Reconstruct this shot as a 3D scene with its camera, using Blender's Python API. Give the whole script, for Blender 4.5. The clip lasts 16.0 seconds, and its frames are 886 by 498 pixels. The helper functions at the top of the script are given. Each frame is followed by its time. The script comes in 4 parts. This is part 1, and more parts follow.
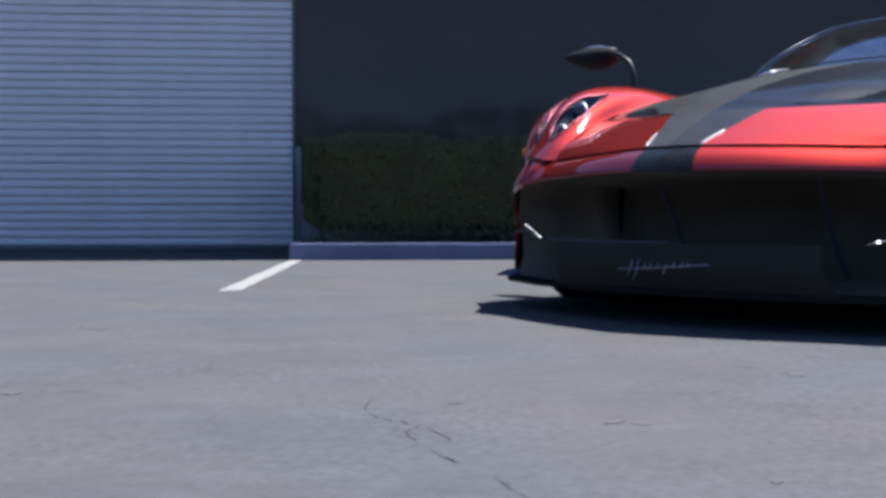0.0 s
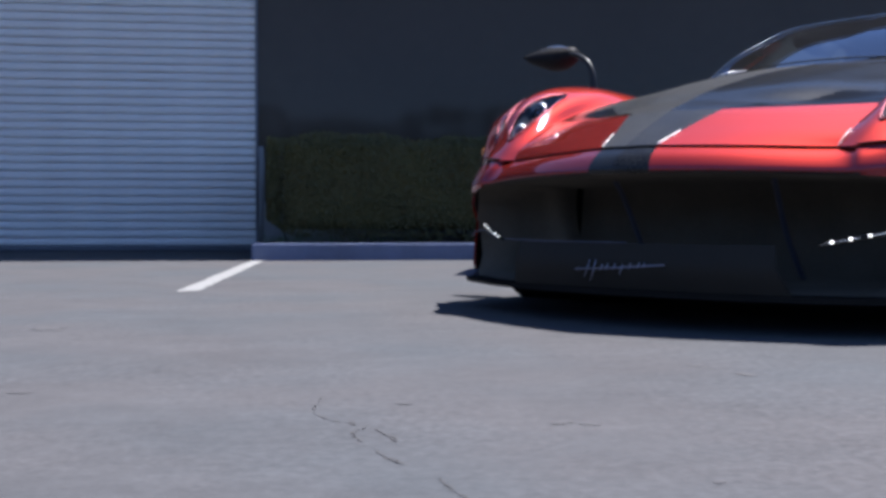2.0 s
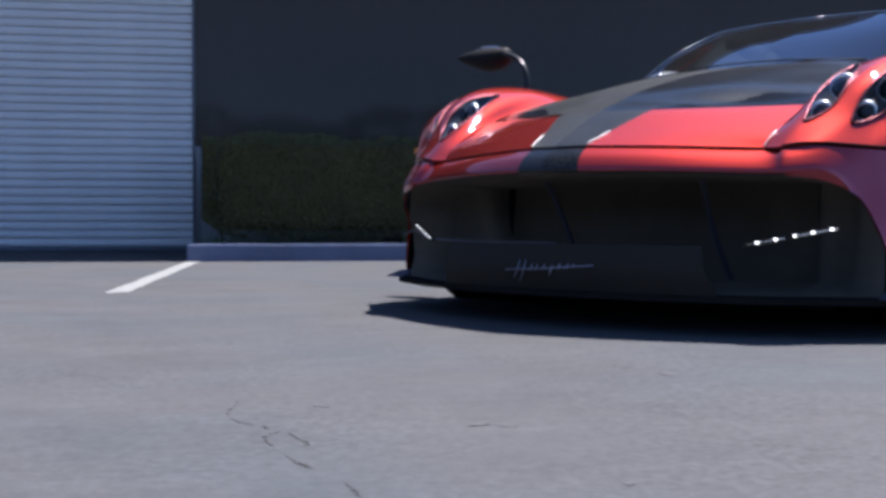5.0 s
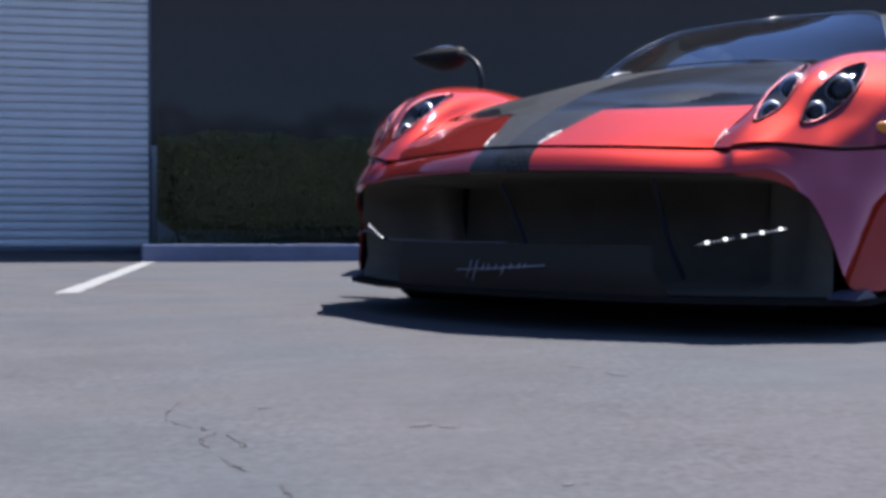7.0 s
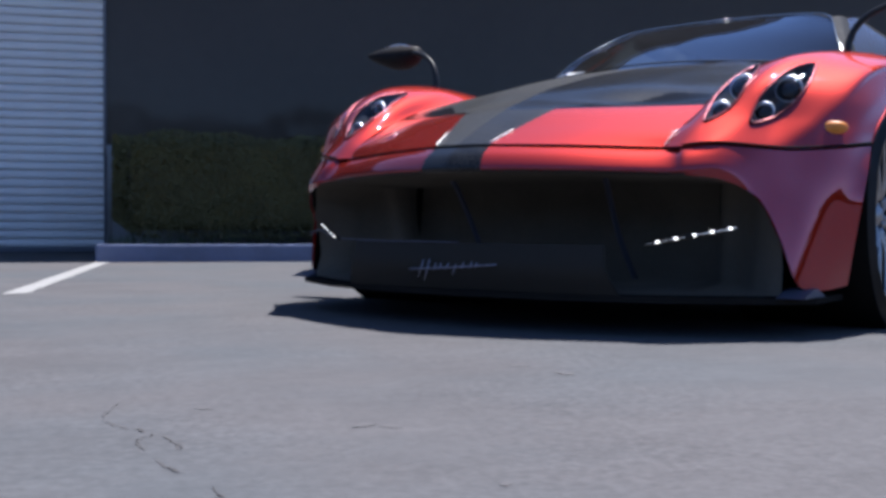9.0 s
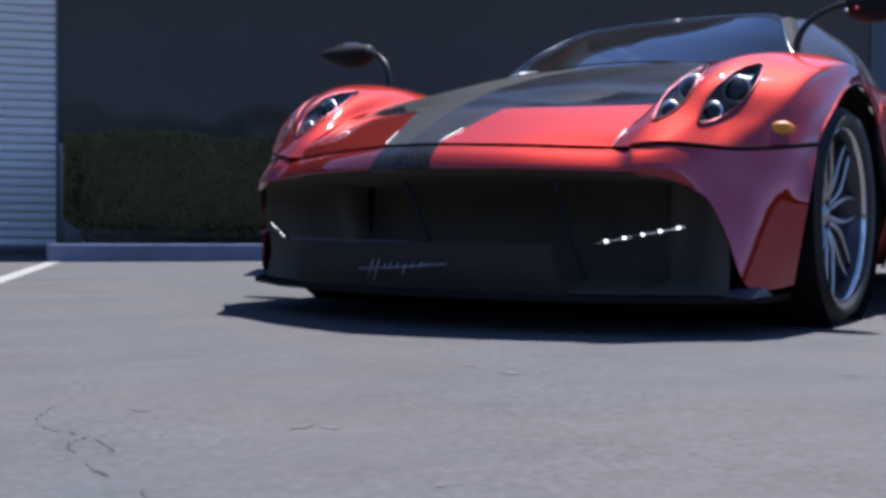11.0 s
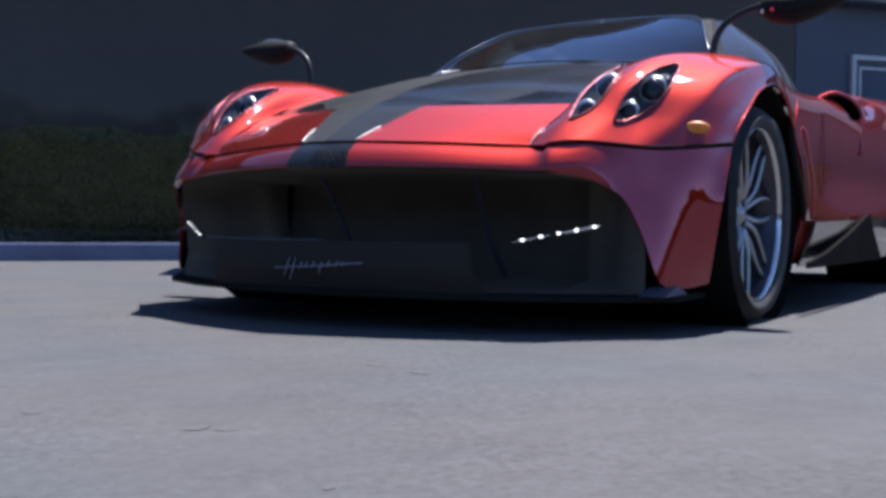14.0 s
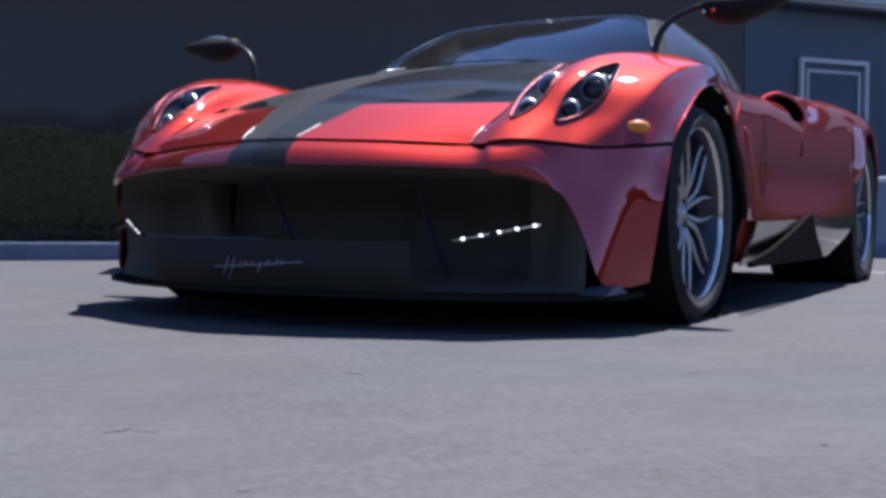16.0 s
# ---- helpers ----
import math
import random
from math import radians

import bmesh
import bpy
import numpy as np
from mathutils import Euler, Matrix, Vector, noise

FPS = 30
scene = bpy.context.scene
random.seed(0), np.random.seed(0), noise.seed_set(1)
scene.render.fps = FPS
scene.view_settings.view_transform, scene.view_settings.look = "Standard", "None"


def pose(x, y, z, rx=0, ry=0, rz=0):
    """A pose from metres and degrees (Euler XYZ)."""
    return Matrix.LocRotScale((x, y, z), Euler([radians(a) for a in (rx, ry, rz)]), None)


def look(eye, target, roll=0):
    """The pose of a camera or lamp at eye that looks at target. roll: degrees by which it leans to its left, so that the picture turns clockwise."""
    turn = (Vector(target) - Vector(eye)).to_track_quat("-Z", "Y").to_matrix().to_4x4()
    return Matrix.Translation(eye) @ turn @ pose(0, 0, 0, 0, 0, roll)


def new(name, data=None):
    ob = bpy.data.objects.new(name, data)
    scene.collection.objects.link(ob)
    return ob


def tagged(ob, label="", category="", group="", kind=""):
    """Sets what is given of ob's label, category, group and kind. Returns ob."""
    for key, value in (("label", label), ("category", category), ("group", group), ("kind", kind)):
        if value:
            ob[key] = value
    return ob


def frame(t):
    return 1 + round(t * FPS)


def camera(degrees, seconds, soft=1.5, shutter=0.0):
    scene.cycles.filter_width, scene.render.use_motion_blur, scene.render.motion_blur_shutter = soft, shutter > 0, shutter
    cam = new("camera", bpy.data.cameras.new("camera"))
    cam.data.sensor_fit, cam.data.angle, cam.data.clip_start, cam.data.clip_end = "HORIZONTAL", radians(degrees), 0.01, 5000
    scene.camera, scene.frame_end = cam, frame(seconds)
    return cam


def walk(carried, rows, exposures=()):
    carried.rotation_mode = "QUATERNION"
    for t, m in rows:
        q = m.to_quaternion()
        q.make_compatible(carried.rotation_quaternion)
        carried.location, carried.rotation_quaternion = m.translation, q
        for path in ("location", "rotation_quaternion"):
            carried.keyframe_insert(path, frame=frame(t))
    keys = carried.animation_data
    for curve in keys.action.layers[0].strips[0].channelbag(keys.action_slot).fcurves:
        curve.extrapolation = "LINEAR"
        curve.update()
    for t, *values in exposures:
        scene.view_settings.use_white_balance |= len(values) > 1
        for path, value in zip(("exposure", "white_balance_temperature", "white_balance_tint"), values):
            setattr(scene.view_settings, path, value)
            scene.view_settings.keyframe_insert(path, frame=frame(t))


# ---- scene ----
cam = camera(42.79, 16.0, soft=3.6)
ROWS = [
    (0.0, 0.0003, 0.0004, 0.3092, -5.282, -1.675, -0.030),
    (0.5, 0.0077, 0.0027, 0.3094, -5.689, -1.673, -0.038),
    (1.0, 0.0155, 0.0051, 0.3091, -6.103, -1.670, -0.055),
    (1.5, 0.0222, 0.0075, 0.3084, -6.462, -1.659, -0.081),
    (2.0, 0.0304, 0.0100, 0.3076, -6.945, -1.646, -0.097),
    (2.5, 0.0383, 0.0129, 0.3071, -7.442, -1.629, -0.100),
    (3.0, 0.0461, 0.0160, 0.3070, -7.925, -1.623, -0.106),
    (3.5, 0.0518, 0.0183, 0.3067, -8.323, -1.614, -0.126),
    (4.0, 0.0592, 0.0205, 0.3062, -8.806, -1.605, -0.151),
    (6.5, 0.0981, 0.0358, 0.3041, -11.189, -1.563, -0.202),
    (7.0, 0.1066, 0.0392, 0.3026, -11.695, -1.546, -0.233),
    (7.5, 0.1144, 0.0429, 0.3010, -12.222, -1.527, -0.252),
    (8.0, 0.1226, 0.0458, 0.3002, -12.722, -1.523, -0.263),
    (8.5, 0.1293, 0.0478, 0.2993, -13.123, -1.512, -0.274),
    (9.0, 0.1379, 0.0495, 0.2987, -13.622, -1.504, -0.290),
    (11.5, 0.1783, 0.0572, 0.2976, -16.152, -1.509, -0.362),
    (12.0, 0.1876, 0.0589, 0.2976, -16.701, -1.512, -0.374),
    (12.5, 0.1973, 0.0611, 0.2977, -17.271, -1.517, -0.394),
    (13.0, 0.2076, 0.0633, 0.2969, -17.832, -1.510, -0.428),
    (13.5, 0.2165, 0.0654, 0.2954, -18.297, -1.496, -0.473),
    (14.0, 0.2270, 0.0662, 0.2938, -18.853, -1.480, -0.505),
    (14.5, 0.2384, 0.0665, 0.2924, -19.409, -1.473, -0.522),
    (15.0, 0.2492, 0.0662, 0.2917, -19.959, -1.471, -0.545),
    (15.5, 0.2604, 0.0666, 0.2911, -20.496, -1.466, -0.570),
    (16.0, 0.2710, 0.0675, 0.2901, -21.062, -1.449, -0.581),
]
walk(cam, [(t, pose(x, y, z, 90 + pitch, roll, yaw)) for t, x, y, z, yaw, pitch, roll in ROWS],
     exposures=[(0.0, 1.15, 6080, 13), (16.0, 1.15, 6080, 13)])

# ---- world and sun ----
SUN_DIR = Vector((0.334, 0.203, 1.0)).normalized()
world = bpy.data.worlds.new("sky")
scene.world = world
world.use_nodes = True
wn = world.node_tree.nodes
sky = wn.new("ShaderNodeTexSky")
sky.sky_type = "NISHITA"
sky.sun_disc = False
sky.sun_elevation = math.asin(SUN_DIR.z)
sky.sun_rotation = math.atan2(SUN_DIR.x, SUN_DIR.y)
sky.altitude, sky.air_density, sky.dust_density, sky.ozone_density = 300, 0.55, 0.0, 3.0
world.node_tree.links.new(sky.outputs[0], wn["Background"].inputs[0])
wn["Background"].inputs[1].default_value = 0.11
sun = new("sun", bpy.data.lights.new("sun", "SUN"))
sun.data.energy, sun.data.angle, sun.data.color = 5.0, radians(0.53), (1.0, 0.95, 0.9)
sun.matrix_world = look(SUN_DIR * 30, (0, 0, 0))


# ---- materials ----
def mat(name, color, rough=0.5, metal=0.0, coat=0.0, vary=0.15, scale=6.0, bump=0.0, bump_scale=60.0, spec=0.5, coat_rough=0.03, emit=None, strength=0.0, rvar=0.1):
    """A surface with colour variation at two scales, roughness wear and a fine relief."""
    m = bpy.data.materials.new(name)
    m.use_nodes = True
    n, l = m.node_tree.nodes, m.node_tree.links
    b = n["Principled BSDF"]
    co = n.new("ShaderNodeTexCoord")
    big, fine = n.new("ShaderNodeTexNoise"), n.new("ShaderNodeTexNoise")
    big.inputs["Scale"].default_value, fine.inputs["Scale"].default_value = scale, scale * 14
    big.inputs["Detail"].default_value = 5
    fine.inputs["Detail"].default_value = 3
    for t in (big, fine):
        l.new(co.outputs["Object"], t.inputs["Vector"])
    mixv = n.new("ShaderNodeMath")
    mixv.operation = "MULTIPLY_ADD"
    mixv.inputs[1].default_value = 0.4
    l.new(fine.outputs[0], mixv.inputs[0])
    l.new(big.outputs[0], mixv.inputs[2])
    ramp = n.new("ShaderNodeMapRange")
    ramp.inputs["From Min"].default_value, ramp.inputs["From Max"].default_value = 0.4, 1.0
    ramp.inputs["To Min"].default_value, ramp.inputs["To Max"].default_value = 1 - vary, 1 + vary
    l.new(mixv.outputs[0], ramp.inputs[0])
    mul = n.new("ShaderNodeMix")
    mul.data_type, mul.blend_type = "RGBA", "MULTIPLY"
    mul.inputs["Factor"].default_value = 1
    mul.inputs["A"].default_value = (*color, 1)
    l.new(ramp.outputs[0], mul.inputs["B"])
    l.new(mul.outputs["Result"], b.inputs["Base Color"])
    rr = n.new("ShaderNodeMapRange")
    rr.inputs["From Min"].default_value, rr.inputs["From Max"].default_value = 0.3, 0.7
    rr.inputs["To Min"].default_value, rr.inputs["To Max"].default_value = max(0.01, rough * (1 - rvar)), min(1, rough * (1 + rvar))
    l.new(big.outputs[0], rr.inputs[0])
    l.new(rr.outputs[0], b.inputs["Roughness"])
    b.inputs["Metallic"].default_value = metal
    b.inputs["Specular IOR Level"].default_value = spec
    b.inputs["Coat Weight"].default_value = coat
    b.inputs["Coat Roughness"].default_value = coat_rough
    if bump:
        t, bp = n.new("ShaderNodeTexNoise"), n.new("ShaderNodeBump")
        t.inputs["Scale"].default_value, t.inputs["Detail"].default_value = bump_scale, 6
        l.new(co.outputs["Object"], t.inputs["Vector"])
        bp.inputs["Strength"].default_value, bp.inputs["Distance"].default_value = bump, 0.01
        l.new(t.outputs[0], bp.inputs["Height"])
        l.new(bp.outputs[0], b.inputs["Normal"])
    if emit:
        b.inputs["Emission Color"].default_value = (*emit, 1)
        b.inputs["Emission Strength"].default_value = strength
    return m


def asphalt_material():
    """Worn grey asphalt: stone grain, pale wear, tyre-polished patches and a few dark stains."""
    m = mat("asphalt", (0.150, 0.148, 0.155), 0.88, vary=0.06, scale=0.9, bump=0.12, bump_scale=110, spec=0.2)
    n, l = m.node_tree.nodes, m.node_tree.links
    b = n["Principled BSDF"]
    base = b.inputs["Base Color"].links[0].from_socket
    co = n["Texture Coordinate"]
    grain = n.new("ShaderNodeTexVoronoi")
    grain.inputs["Scale"].default_value = 170
    l.new(co.outputs["Object"], grain.inputs["Vector"])
    gr = n.new("ShaderNodeMapRange")
    gr.inputs["To Min"].default_value, gr.inputs["To Max"].default_value = 0.94, 1.05
    l.new(grain.outputs["Color"], gr.inputs[0])
    mp = n.new("ShaderNodeMapping")
    mp.inputs["Scale"].default_value = (1.0, 1.5, 1.0)
    l.new(co.outputs["Object"], mp.inputs[0])
    st = n.new("ShaderNodeTexNoise")
    st.inputs["Scale"].default_value, st.inputs["Detail"].default_value = 2.3, 7
    st.inputs["Roughness"].default_value = 0.68
    l.new(mp.outputs[0], st.inputs["Vector"])
    sr = n.new("ShaderNodeMapRange")
    sr.inputs["From Min"].default_value, sr.inputs["From Max"].default_value = 0.3, 0.68
    sr.inputs["To Min"].default_value, sr.inputs["To Max"].default_value = 0.86, 1.07
    l.new(st.outputs[0], sr.inputs[0])
    tn = n.new("ShaderNodeTexNoise")
    tn.inputs["Scale"].default_value, tn.inputs["Detail"].default_value = 1.1, 6
    l.new(co.outputs["Object"], tn.inputs["Vector"])
    tr = n.new("ShaderNodeMapRange")
    tr.inputs["From Min"].default_value, tr.inputs["From Max"].default_value = 0.42, 0.62
    l.new(tn.outputs[0], tr.inputs[0])
    tint = n.new("ShaderNodeMix")
    tint.data_type = "RGBA"
    tint.inputs["A"].default_value = (0.0805, 0.0788, 0.0822, 1)
    tint.inputs["B"].default_value = (0.0728, 0.0776, 0.0842, 1)
    l.new(tr.outputs[0], tint.inputs["Factor"])
    l.new(tint.outputs["Result"], base.node.inputs["A"])
    md = n.new("ShaderNodeTexNoise")
    md.inputs["Scale"].default_value, md.inputs["Detail"].default_value = 13, 8
    md.inputs["Roughness"].default_value = 0.72
    l.new(mp.outputs[0], md.inputs["Vector"])
    mr = n.new("ShaderNodeMapRange")
    mr.inputs["From Min"].default_value, mr.inputs["From Max"].default_value = 0.28, 0.70
    mr.inputs["To Min"].default_value, mr.inputs["To Max"].default_value = 0.90, 1.08
    l.new(md.outputs[0], mr.inputs[0])
    # pale and dark pits of loose aggregate, in patches
    pit, patch = n.new("ShaderNodeTexNoise"), n.new("ShaderNodeTexNoise")
    pit.inputs["Scale"].default_value, pit.inputs["Detail"].default_value = 55, 5
    patch.inputs["Scale"].default_value, patch.inputs["Detail"].default_value = 1.7, 3
    for node in (pit, patch):
        l.new(co.outputs["Object"], node.inputs["Vector"])
    pr, qr, flecks = n.new("ShaderNodeMapRange"), n.new("ShaderNodeMapRange"), n.new("ShaderNodeMath")
    pr.inputs["From Min"].default_value, pr.inputs["From Max"].default_value = 0.32, 0.68
    pr.inputs["To Min"].default_value, pr.inputs["To Max"].default_value = -0.20, 0.20
    qr.inputs["From Min"].default_value, qr.inputs["From Max"].default_value = 0.36, 0.62
    qr.inputs["To Min"].default_value = 0.15
    l.new(pit.outputs[0], pr.inputs[0])
    l.new(patch.outputs[0], qr.inputs[0])
    flecks.operation = "MULTIPLY_ADD"
    flecks.inputs[2].default_value = 1.0
    l.new(pr.outputs[0], flecks.inputs[0])
    l.new(qr.outputs[0], flecks.inputs[1])
    for src in (gr, sr, mr, flecks):
        mx = n.new("ShaderNodeMix")
        mx.data_type, mx.blend_type = "RGBA", "MULTIPLY"
        mx.inputs["Factor"].default_value = 1
        l.new(base, mx.inputs["A"])
        l.new(src.outputs[0], mx.inputs["B"])
        base = mx.outputs["Result"]
    l.new(base, b.inputs["Base Color"])
    return m


def carbon_material(name="carbon_fibre", dark=0.005, light=0.030, rough=0.34, coat=0.8):
    """Lacquered twill carbon fibre."""
    m = mat(name, (0.03, 0.031, 0.034), rough, coat=coat, vary=0.2, scale=5, coat_rough=0.03, spec=0.3)
    n, l = m.node_tree.nodes, m.node_tree.links
    b = n["Principled BSDF"]
    co = n["Texture Coordinate"]
    mp = n.new("ShaderNodeMapping")
    mp.inputs["Rotation"].default_value = (0, 0, radians(45))
    l.new(co.outputs["Object"], mp.inputs[0])
    ck = n.new("ShaderNodeTexChecker")
    ck.inputs["Scale"].default_value = 72
    ck.inputs["Color1"].default_value = (dark, dark, dark * 1.1, 1)
    ck.inputs["Color2"].default_value = (light, light * 1.03, light * 1.05, 1)
    l.new(mp.outputs[0], ck.inputs["Vector"])
    l.new(ck.outputs["Color"], b.inputs["Base Color"])
    return m


def paint_material():
    """Deep candy red: a red metallic base, half coarse flake and half polished, the polished half tinted violet in
    place of a bluer mirrored sky, under clear lacquer.
    """
    m = mat("red_candy_lacquer", (0.17, 0.022, 0.088), 0.03, metal=1.0, coat=1.0, vary=0.03, scale=40, rvar=0.05, coat_rough=0.02)
    n, l = m.node_tree.nodes, m.node_tree.links
    polished, flake = n["Principled BSDF"], n.new("ShaderNodeBsdfPrincipled")
    sp = n.new("ShaderNodeTexVoronoi")
    sp.inputs["Scale"].default_value = 900
    l.new(n["Texture Coordinate"].outputs["Object"], sp.inputs["Vector"])
    mx = n.new("ShaderNodeMix")
    mx.data_type = "RGBA"
    mx.inputs["A"].default_value = (0.31, 0.0165, 0.0040, 1)
    mx.inputs["B"].default_value = (0.365, 0.0205, 0.0060, 1)
    l.new(sp.outputs["Color"], mx.inputs["Factor"])
    l.new(mx.outputs["Result"], flake.inputs["Base Color"])
    flake.inputs["Metallic"].default_value, flake.inputs["Roughness"].default_value = 1.0, 0.57
    flake.inputs["Coat Weight"].default_value, flake.inputs["Coat Roughness"].default_value = 1.0, 0.02
    for b in (polished, flake):
        b.inputs["Coat IOR"].default_value = 1.48
    both = n.new("ShaderNodeMixShader")
    both.inputs[0].default_value = 0.62
    l.new(polished.outputs[0], both.inputs[1])
    l.new(flake.outputs[0], both.inputs[2])
    l.new(both.outputs[0], n["Material Output"].inputs[0])
    return m


def glass_material(name, tint, alpha, haze=0.0):
    """Thin tinted glass: clear-through mixed with a sharp blue-tinted reflection, under an even grey haze in place of
    paler reflections.
    """
    m = bpy.data.materials.new(name)
    m.use_nodes = True
    n, l = m.node_tree.nodes, m.node_tree.links
    n.clear()
    out, mx = n.new("ShaderNodeOutputMaterial"), n.new("ShaderNodeMixShader")
    tr, gl, fr = n.new("ShaderNodeBsdfTransparent"), n.new("ShaderNodeBsdfGlossy"), n.new("ShaderNodeFresnel")
    tr.inputs[0].default_value = (*tint, 1)
    gl.inputs["Roughness"].default_value = 0.02
    # blue tint put into the gloss to deepen the mirrored sky
    gl.inputs[0].default_value = (0.72, 0.83, 1.0, 1)
    fr.inputs[0].default_value = alpha
    l.new(fr.outputs[0], mx.inputs[0])
    l.new(tr.outputs[0], mx.inputs[1])
    l.new(gl.outputs[0], mx.inputs[2])
    # even grey haze mixed in where the glass should mirror something paler
    film, haze_grey = n.new("ShaderNodeMixShader"), n.new("ShaderNodeBsdfDiffuse")
    film.inputs[0].default_value = haze
    haze_grey.inputs[0].default_value = (0.42, 0.42, 0.43, 1)
    l.new(mx.outputs[0], film.inputs[1])
    l.new(haze_grey.outputs[0], film.inputs[2])
    l.new(film.outputs[0], out.inputs[0])
    return m


M = {}
M["asphalt"] = asphalt_material()
M["line"] = mat("road_paint", (0.232, 0.232, 0.225), 0.75, vary=0.2, scale=14, bump=0.3, bump_scale=120)
M["kerb"] = mat("kerb_concrete", (0.120, 0.145, 0.225), 0.85, vary=0.2, scale=4, bump=0.3, bump_scale=60)
M["plinth"] = mat("grey_concrete", (0.225, 0.225, 0.23), 0.85, vary=0.15, scale=3, bump=0.2, bump_scale=50)
M["soil"] = mat("soil", (0.06, 0.05, 0.035), 0.95, vary=0.4, scale=8, bump=0.8, bump_scale=30)
M["shutter"] = mat("painted_steel_slat", (0.74, 0.72, 0.71), 0.45, vary=0.07, scale=2.5)
M["shutter_rail"] = mat("galvanised_rail", (0.13, 0.135, 0.16), 0.6)
M["glass_wall"] = mat("dark_gloss_wall", (0.068, 0.055, 0.046), 0.05, vary=0.12, scale=0.6, spec=0.15)
M["navy"] = mat("navy_painted_wall", (0.098, 0.12, 0.165), 0.6, vary=0.1, scale=1.5, bump=0.1, bump_scale=50)
M["navy_wall"] = mat("dark_navy_plaster", (0.062, 0.075, 0.112), 0.6, vary=0.1, scale=1.5, bump=0.1, bump_scale=50)
M["white_trim"] = mat("pale_trim", (0.50, 0.51, 0.55), 0.6, vary=0.08, scale=4)
M["leaf"] = mat("hedge_leaf", (0.092, 0.086, 0.031), 0.8, vary=0.2, scale=3)
M["twig"] = mat("hedge_twig", (0.05, 0.04, 0.03), 0.9, vary=0.3)
M["tree"] = mat("tree_foliage", (0.03, 0.045, 0.022), 0.8, vary=0.5, scale=1)
M["paint"] = paint_material()
M["carbon"] = carbon_material()
# pale ribbed copy of the carbon, for the half that catches light
M["weave"] = carbon_material("lit_weave_carbon", 0.006, 0.050, 0.34, 0.06)
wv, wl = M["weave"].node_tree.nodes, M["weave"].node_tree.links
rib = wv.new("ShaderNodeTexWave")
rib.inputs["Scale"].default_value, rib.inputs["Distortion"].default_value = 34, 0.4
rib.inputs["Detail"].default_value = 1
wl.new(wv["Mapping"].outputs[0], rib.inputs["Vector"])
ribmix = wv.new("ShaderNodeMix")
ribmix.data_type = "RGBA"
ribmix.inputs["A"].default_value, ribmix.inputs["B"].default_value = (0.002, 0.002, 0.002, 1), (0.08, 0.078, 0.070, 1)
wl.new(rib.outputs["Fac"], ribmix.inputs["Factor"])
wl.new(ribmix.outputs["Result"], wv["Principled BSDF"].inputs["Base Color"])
# darker copies of the same carbon, for parts that catch less light
M["dark_carbon"] = carbon_material("dim_carbon", 0.008, 0.015, 0.24, 0.09)
M["unlit_weave"] = carbon_material("unlit_weave_carbon", 0.012, 0.020, 0.34, 0.08)
# near-black for the shaded hollow of the rear hood
M["recess_shade"] = mat("hood_recess_shade", (0.009, 0.009, 0.010), 0.16, vary=0.2, spec=0.12)
M["black"] = mat("black_gap", (0.010, 0.010, 0.010), 0.8, vary=0.2, spec=0.05)
M["mouth"] = mat("black_plastic", (0.110, 0.097, 0.080), 0.75, vary=0.2, spec=0.1)
M["gloss_black"] = mat("satin_black_lacquer", (0.027, 0.025, 0.022), 0.6, vary=0.15, spec=0.12)
M["grass"] = mat("grass_blade", (0.05, 0.09, 0.02), 0.7, vary=0.4)
M["blue_wall"] = mat("blue_grey_block_wall", (0.15, 0.19, 0.285), 0.75, vary=0.1, scale=2, bump=0.15, bump_scale=40)
M["crack"] = mat("tar_crack", (0.060, 0.056, 0.056), 0.9, vary=0.3)
M["stain"] = mat("faint_stain", (0.070, 0.068, 0.071), 0.9, vary=0.12, scale=30)
M["rubber"] = mat("tyre_rubber", (0.016, 0.016, 0.017), 0.7, vary=0.2, scale=20, bump=0.15, bump_scale=80)
M["alloy"] = mat("polished_alloy", (0.55, 0.56, 0.58), 0.16, metal=1.0, vary=0.05)
M["alloy_dark"] = mat("grey_alloy_spoke", (0.30, 0.30, 0.31), 0.34, metal=1.0, vary=0.05)
M["steel"] = mat("brake_steel", (0.16, 0.16, 0.17), 0.35, metal=1.0, vary=0.2, scale=30)
M["chrome"] = mat("bright_chrome", (0.8, 0.8, 0.82), 0.08, metal=1.0, vary=0.03)
M["lamp_glass"] = glass_material("lamp_glass", (0.92, 0.93, 0.95), 1.16)
M["screen"] = glass_material("windscreen_glass", (0.15, 0.19, 0.20), 1.8, 0.018)
M["side_glass"] = glass_material("side_glass", (0.34, 0.42, 0.41), 1.45, 0.07)
M["barrel"] = mat("dark_rim_barrel", (0.06, 0.06, 0.075), 0.3, metal=0.7, vary=0.1)
M["sill"] = mat("polished_black_sill", (0.010, 0.009, 0.010), 0.25, coat=1.0, vary=0.2, coat_rough=0.02)
M["sill"].node_tree.nodes["Principled BSDF"].inputs["Coat IOR"].default_value = 1.5
M["lip_shade"] = mat("lip_shade_black", (0.022, 0.021, 0.020), 0.7, vary=0.2, spec=0.1)
M["skirt"] = mat("black_skirt_plastic", (0.018, 0.017, 0.016), 0.9, vary=0.2, spec=0.0)
M["bar"] = mat("blue_grey_grille_bar", (0.07, 0.075, 0.11), 0.5, metal=0.2)
M["bezel"] = mat("dark_red_chrome", (0.12, 0.035, 0.045), 0.35, metal=1.0)
M["red_dot"] = mat("glossy_red", (0.7, 0.02, 0.05), 0.2, coat=1.0)
M["reflector"] = mat("bright_reflector", (0.82, 0.82, 0.83), 0.3, metal=0.9, vary=0.03)
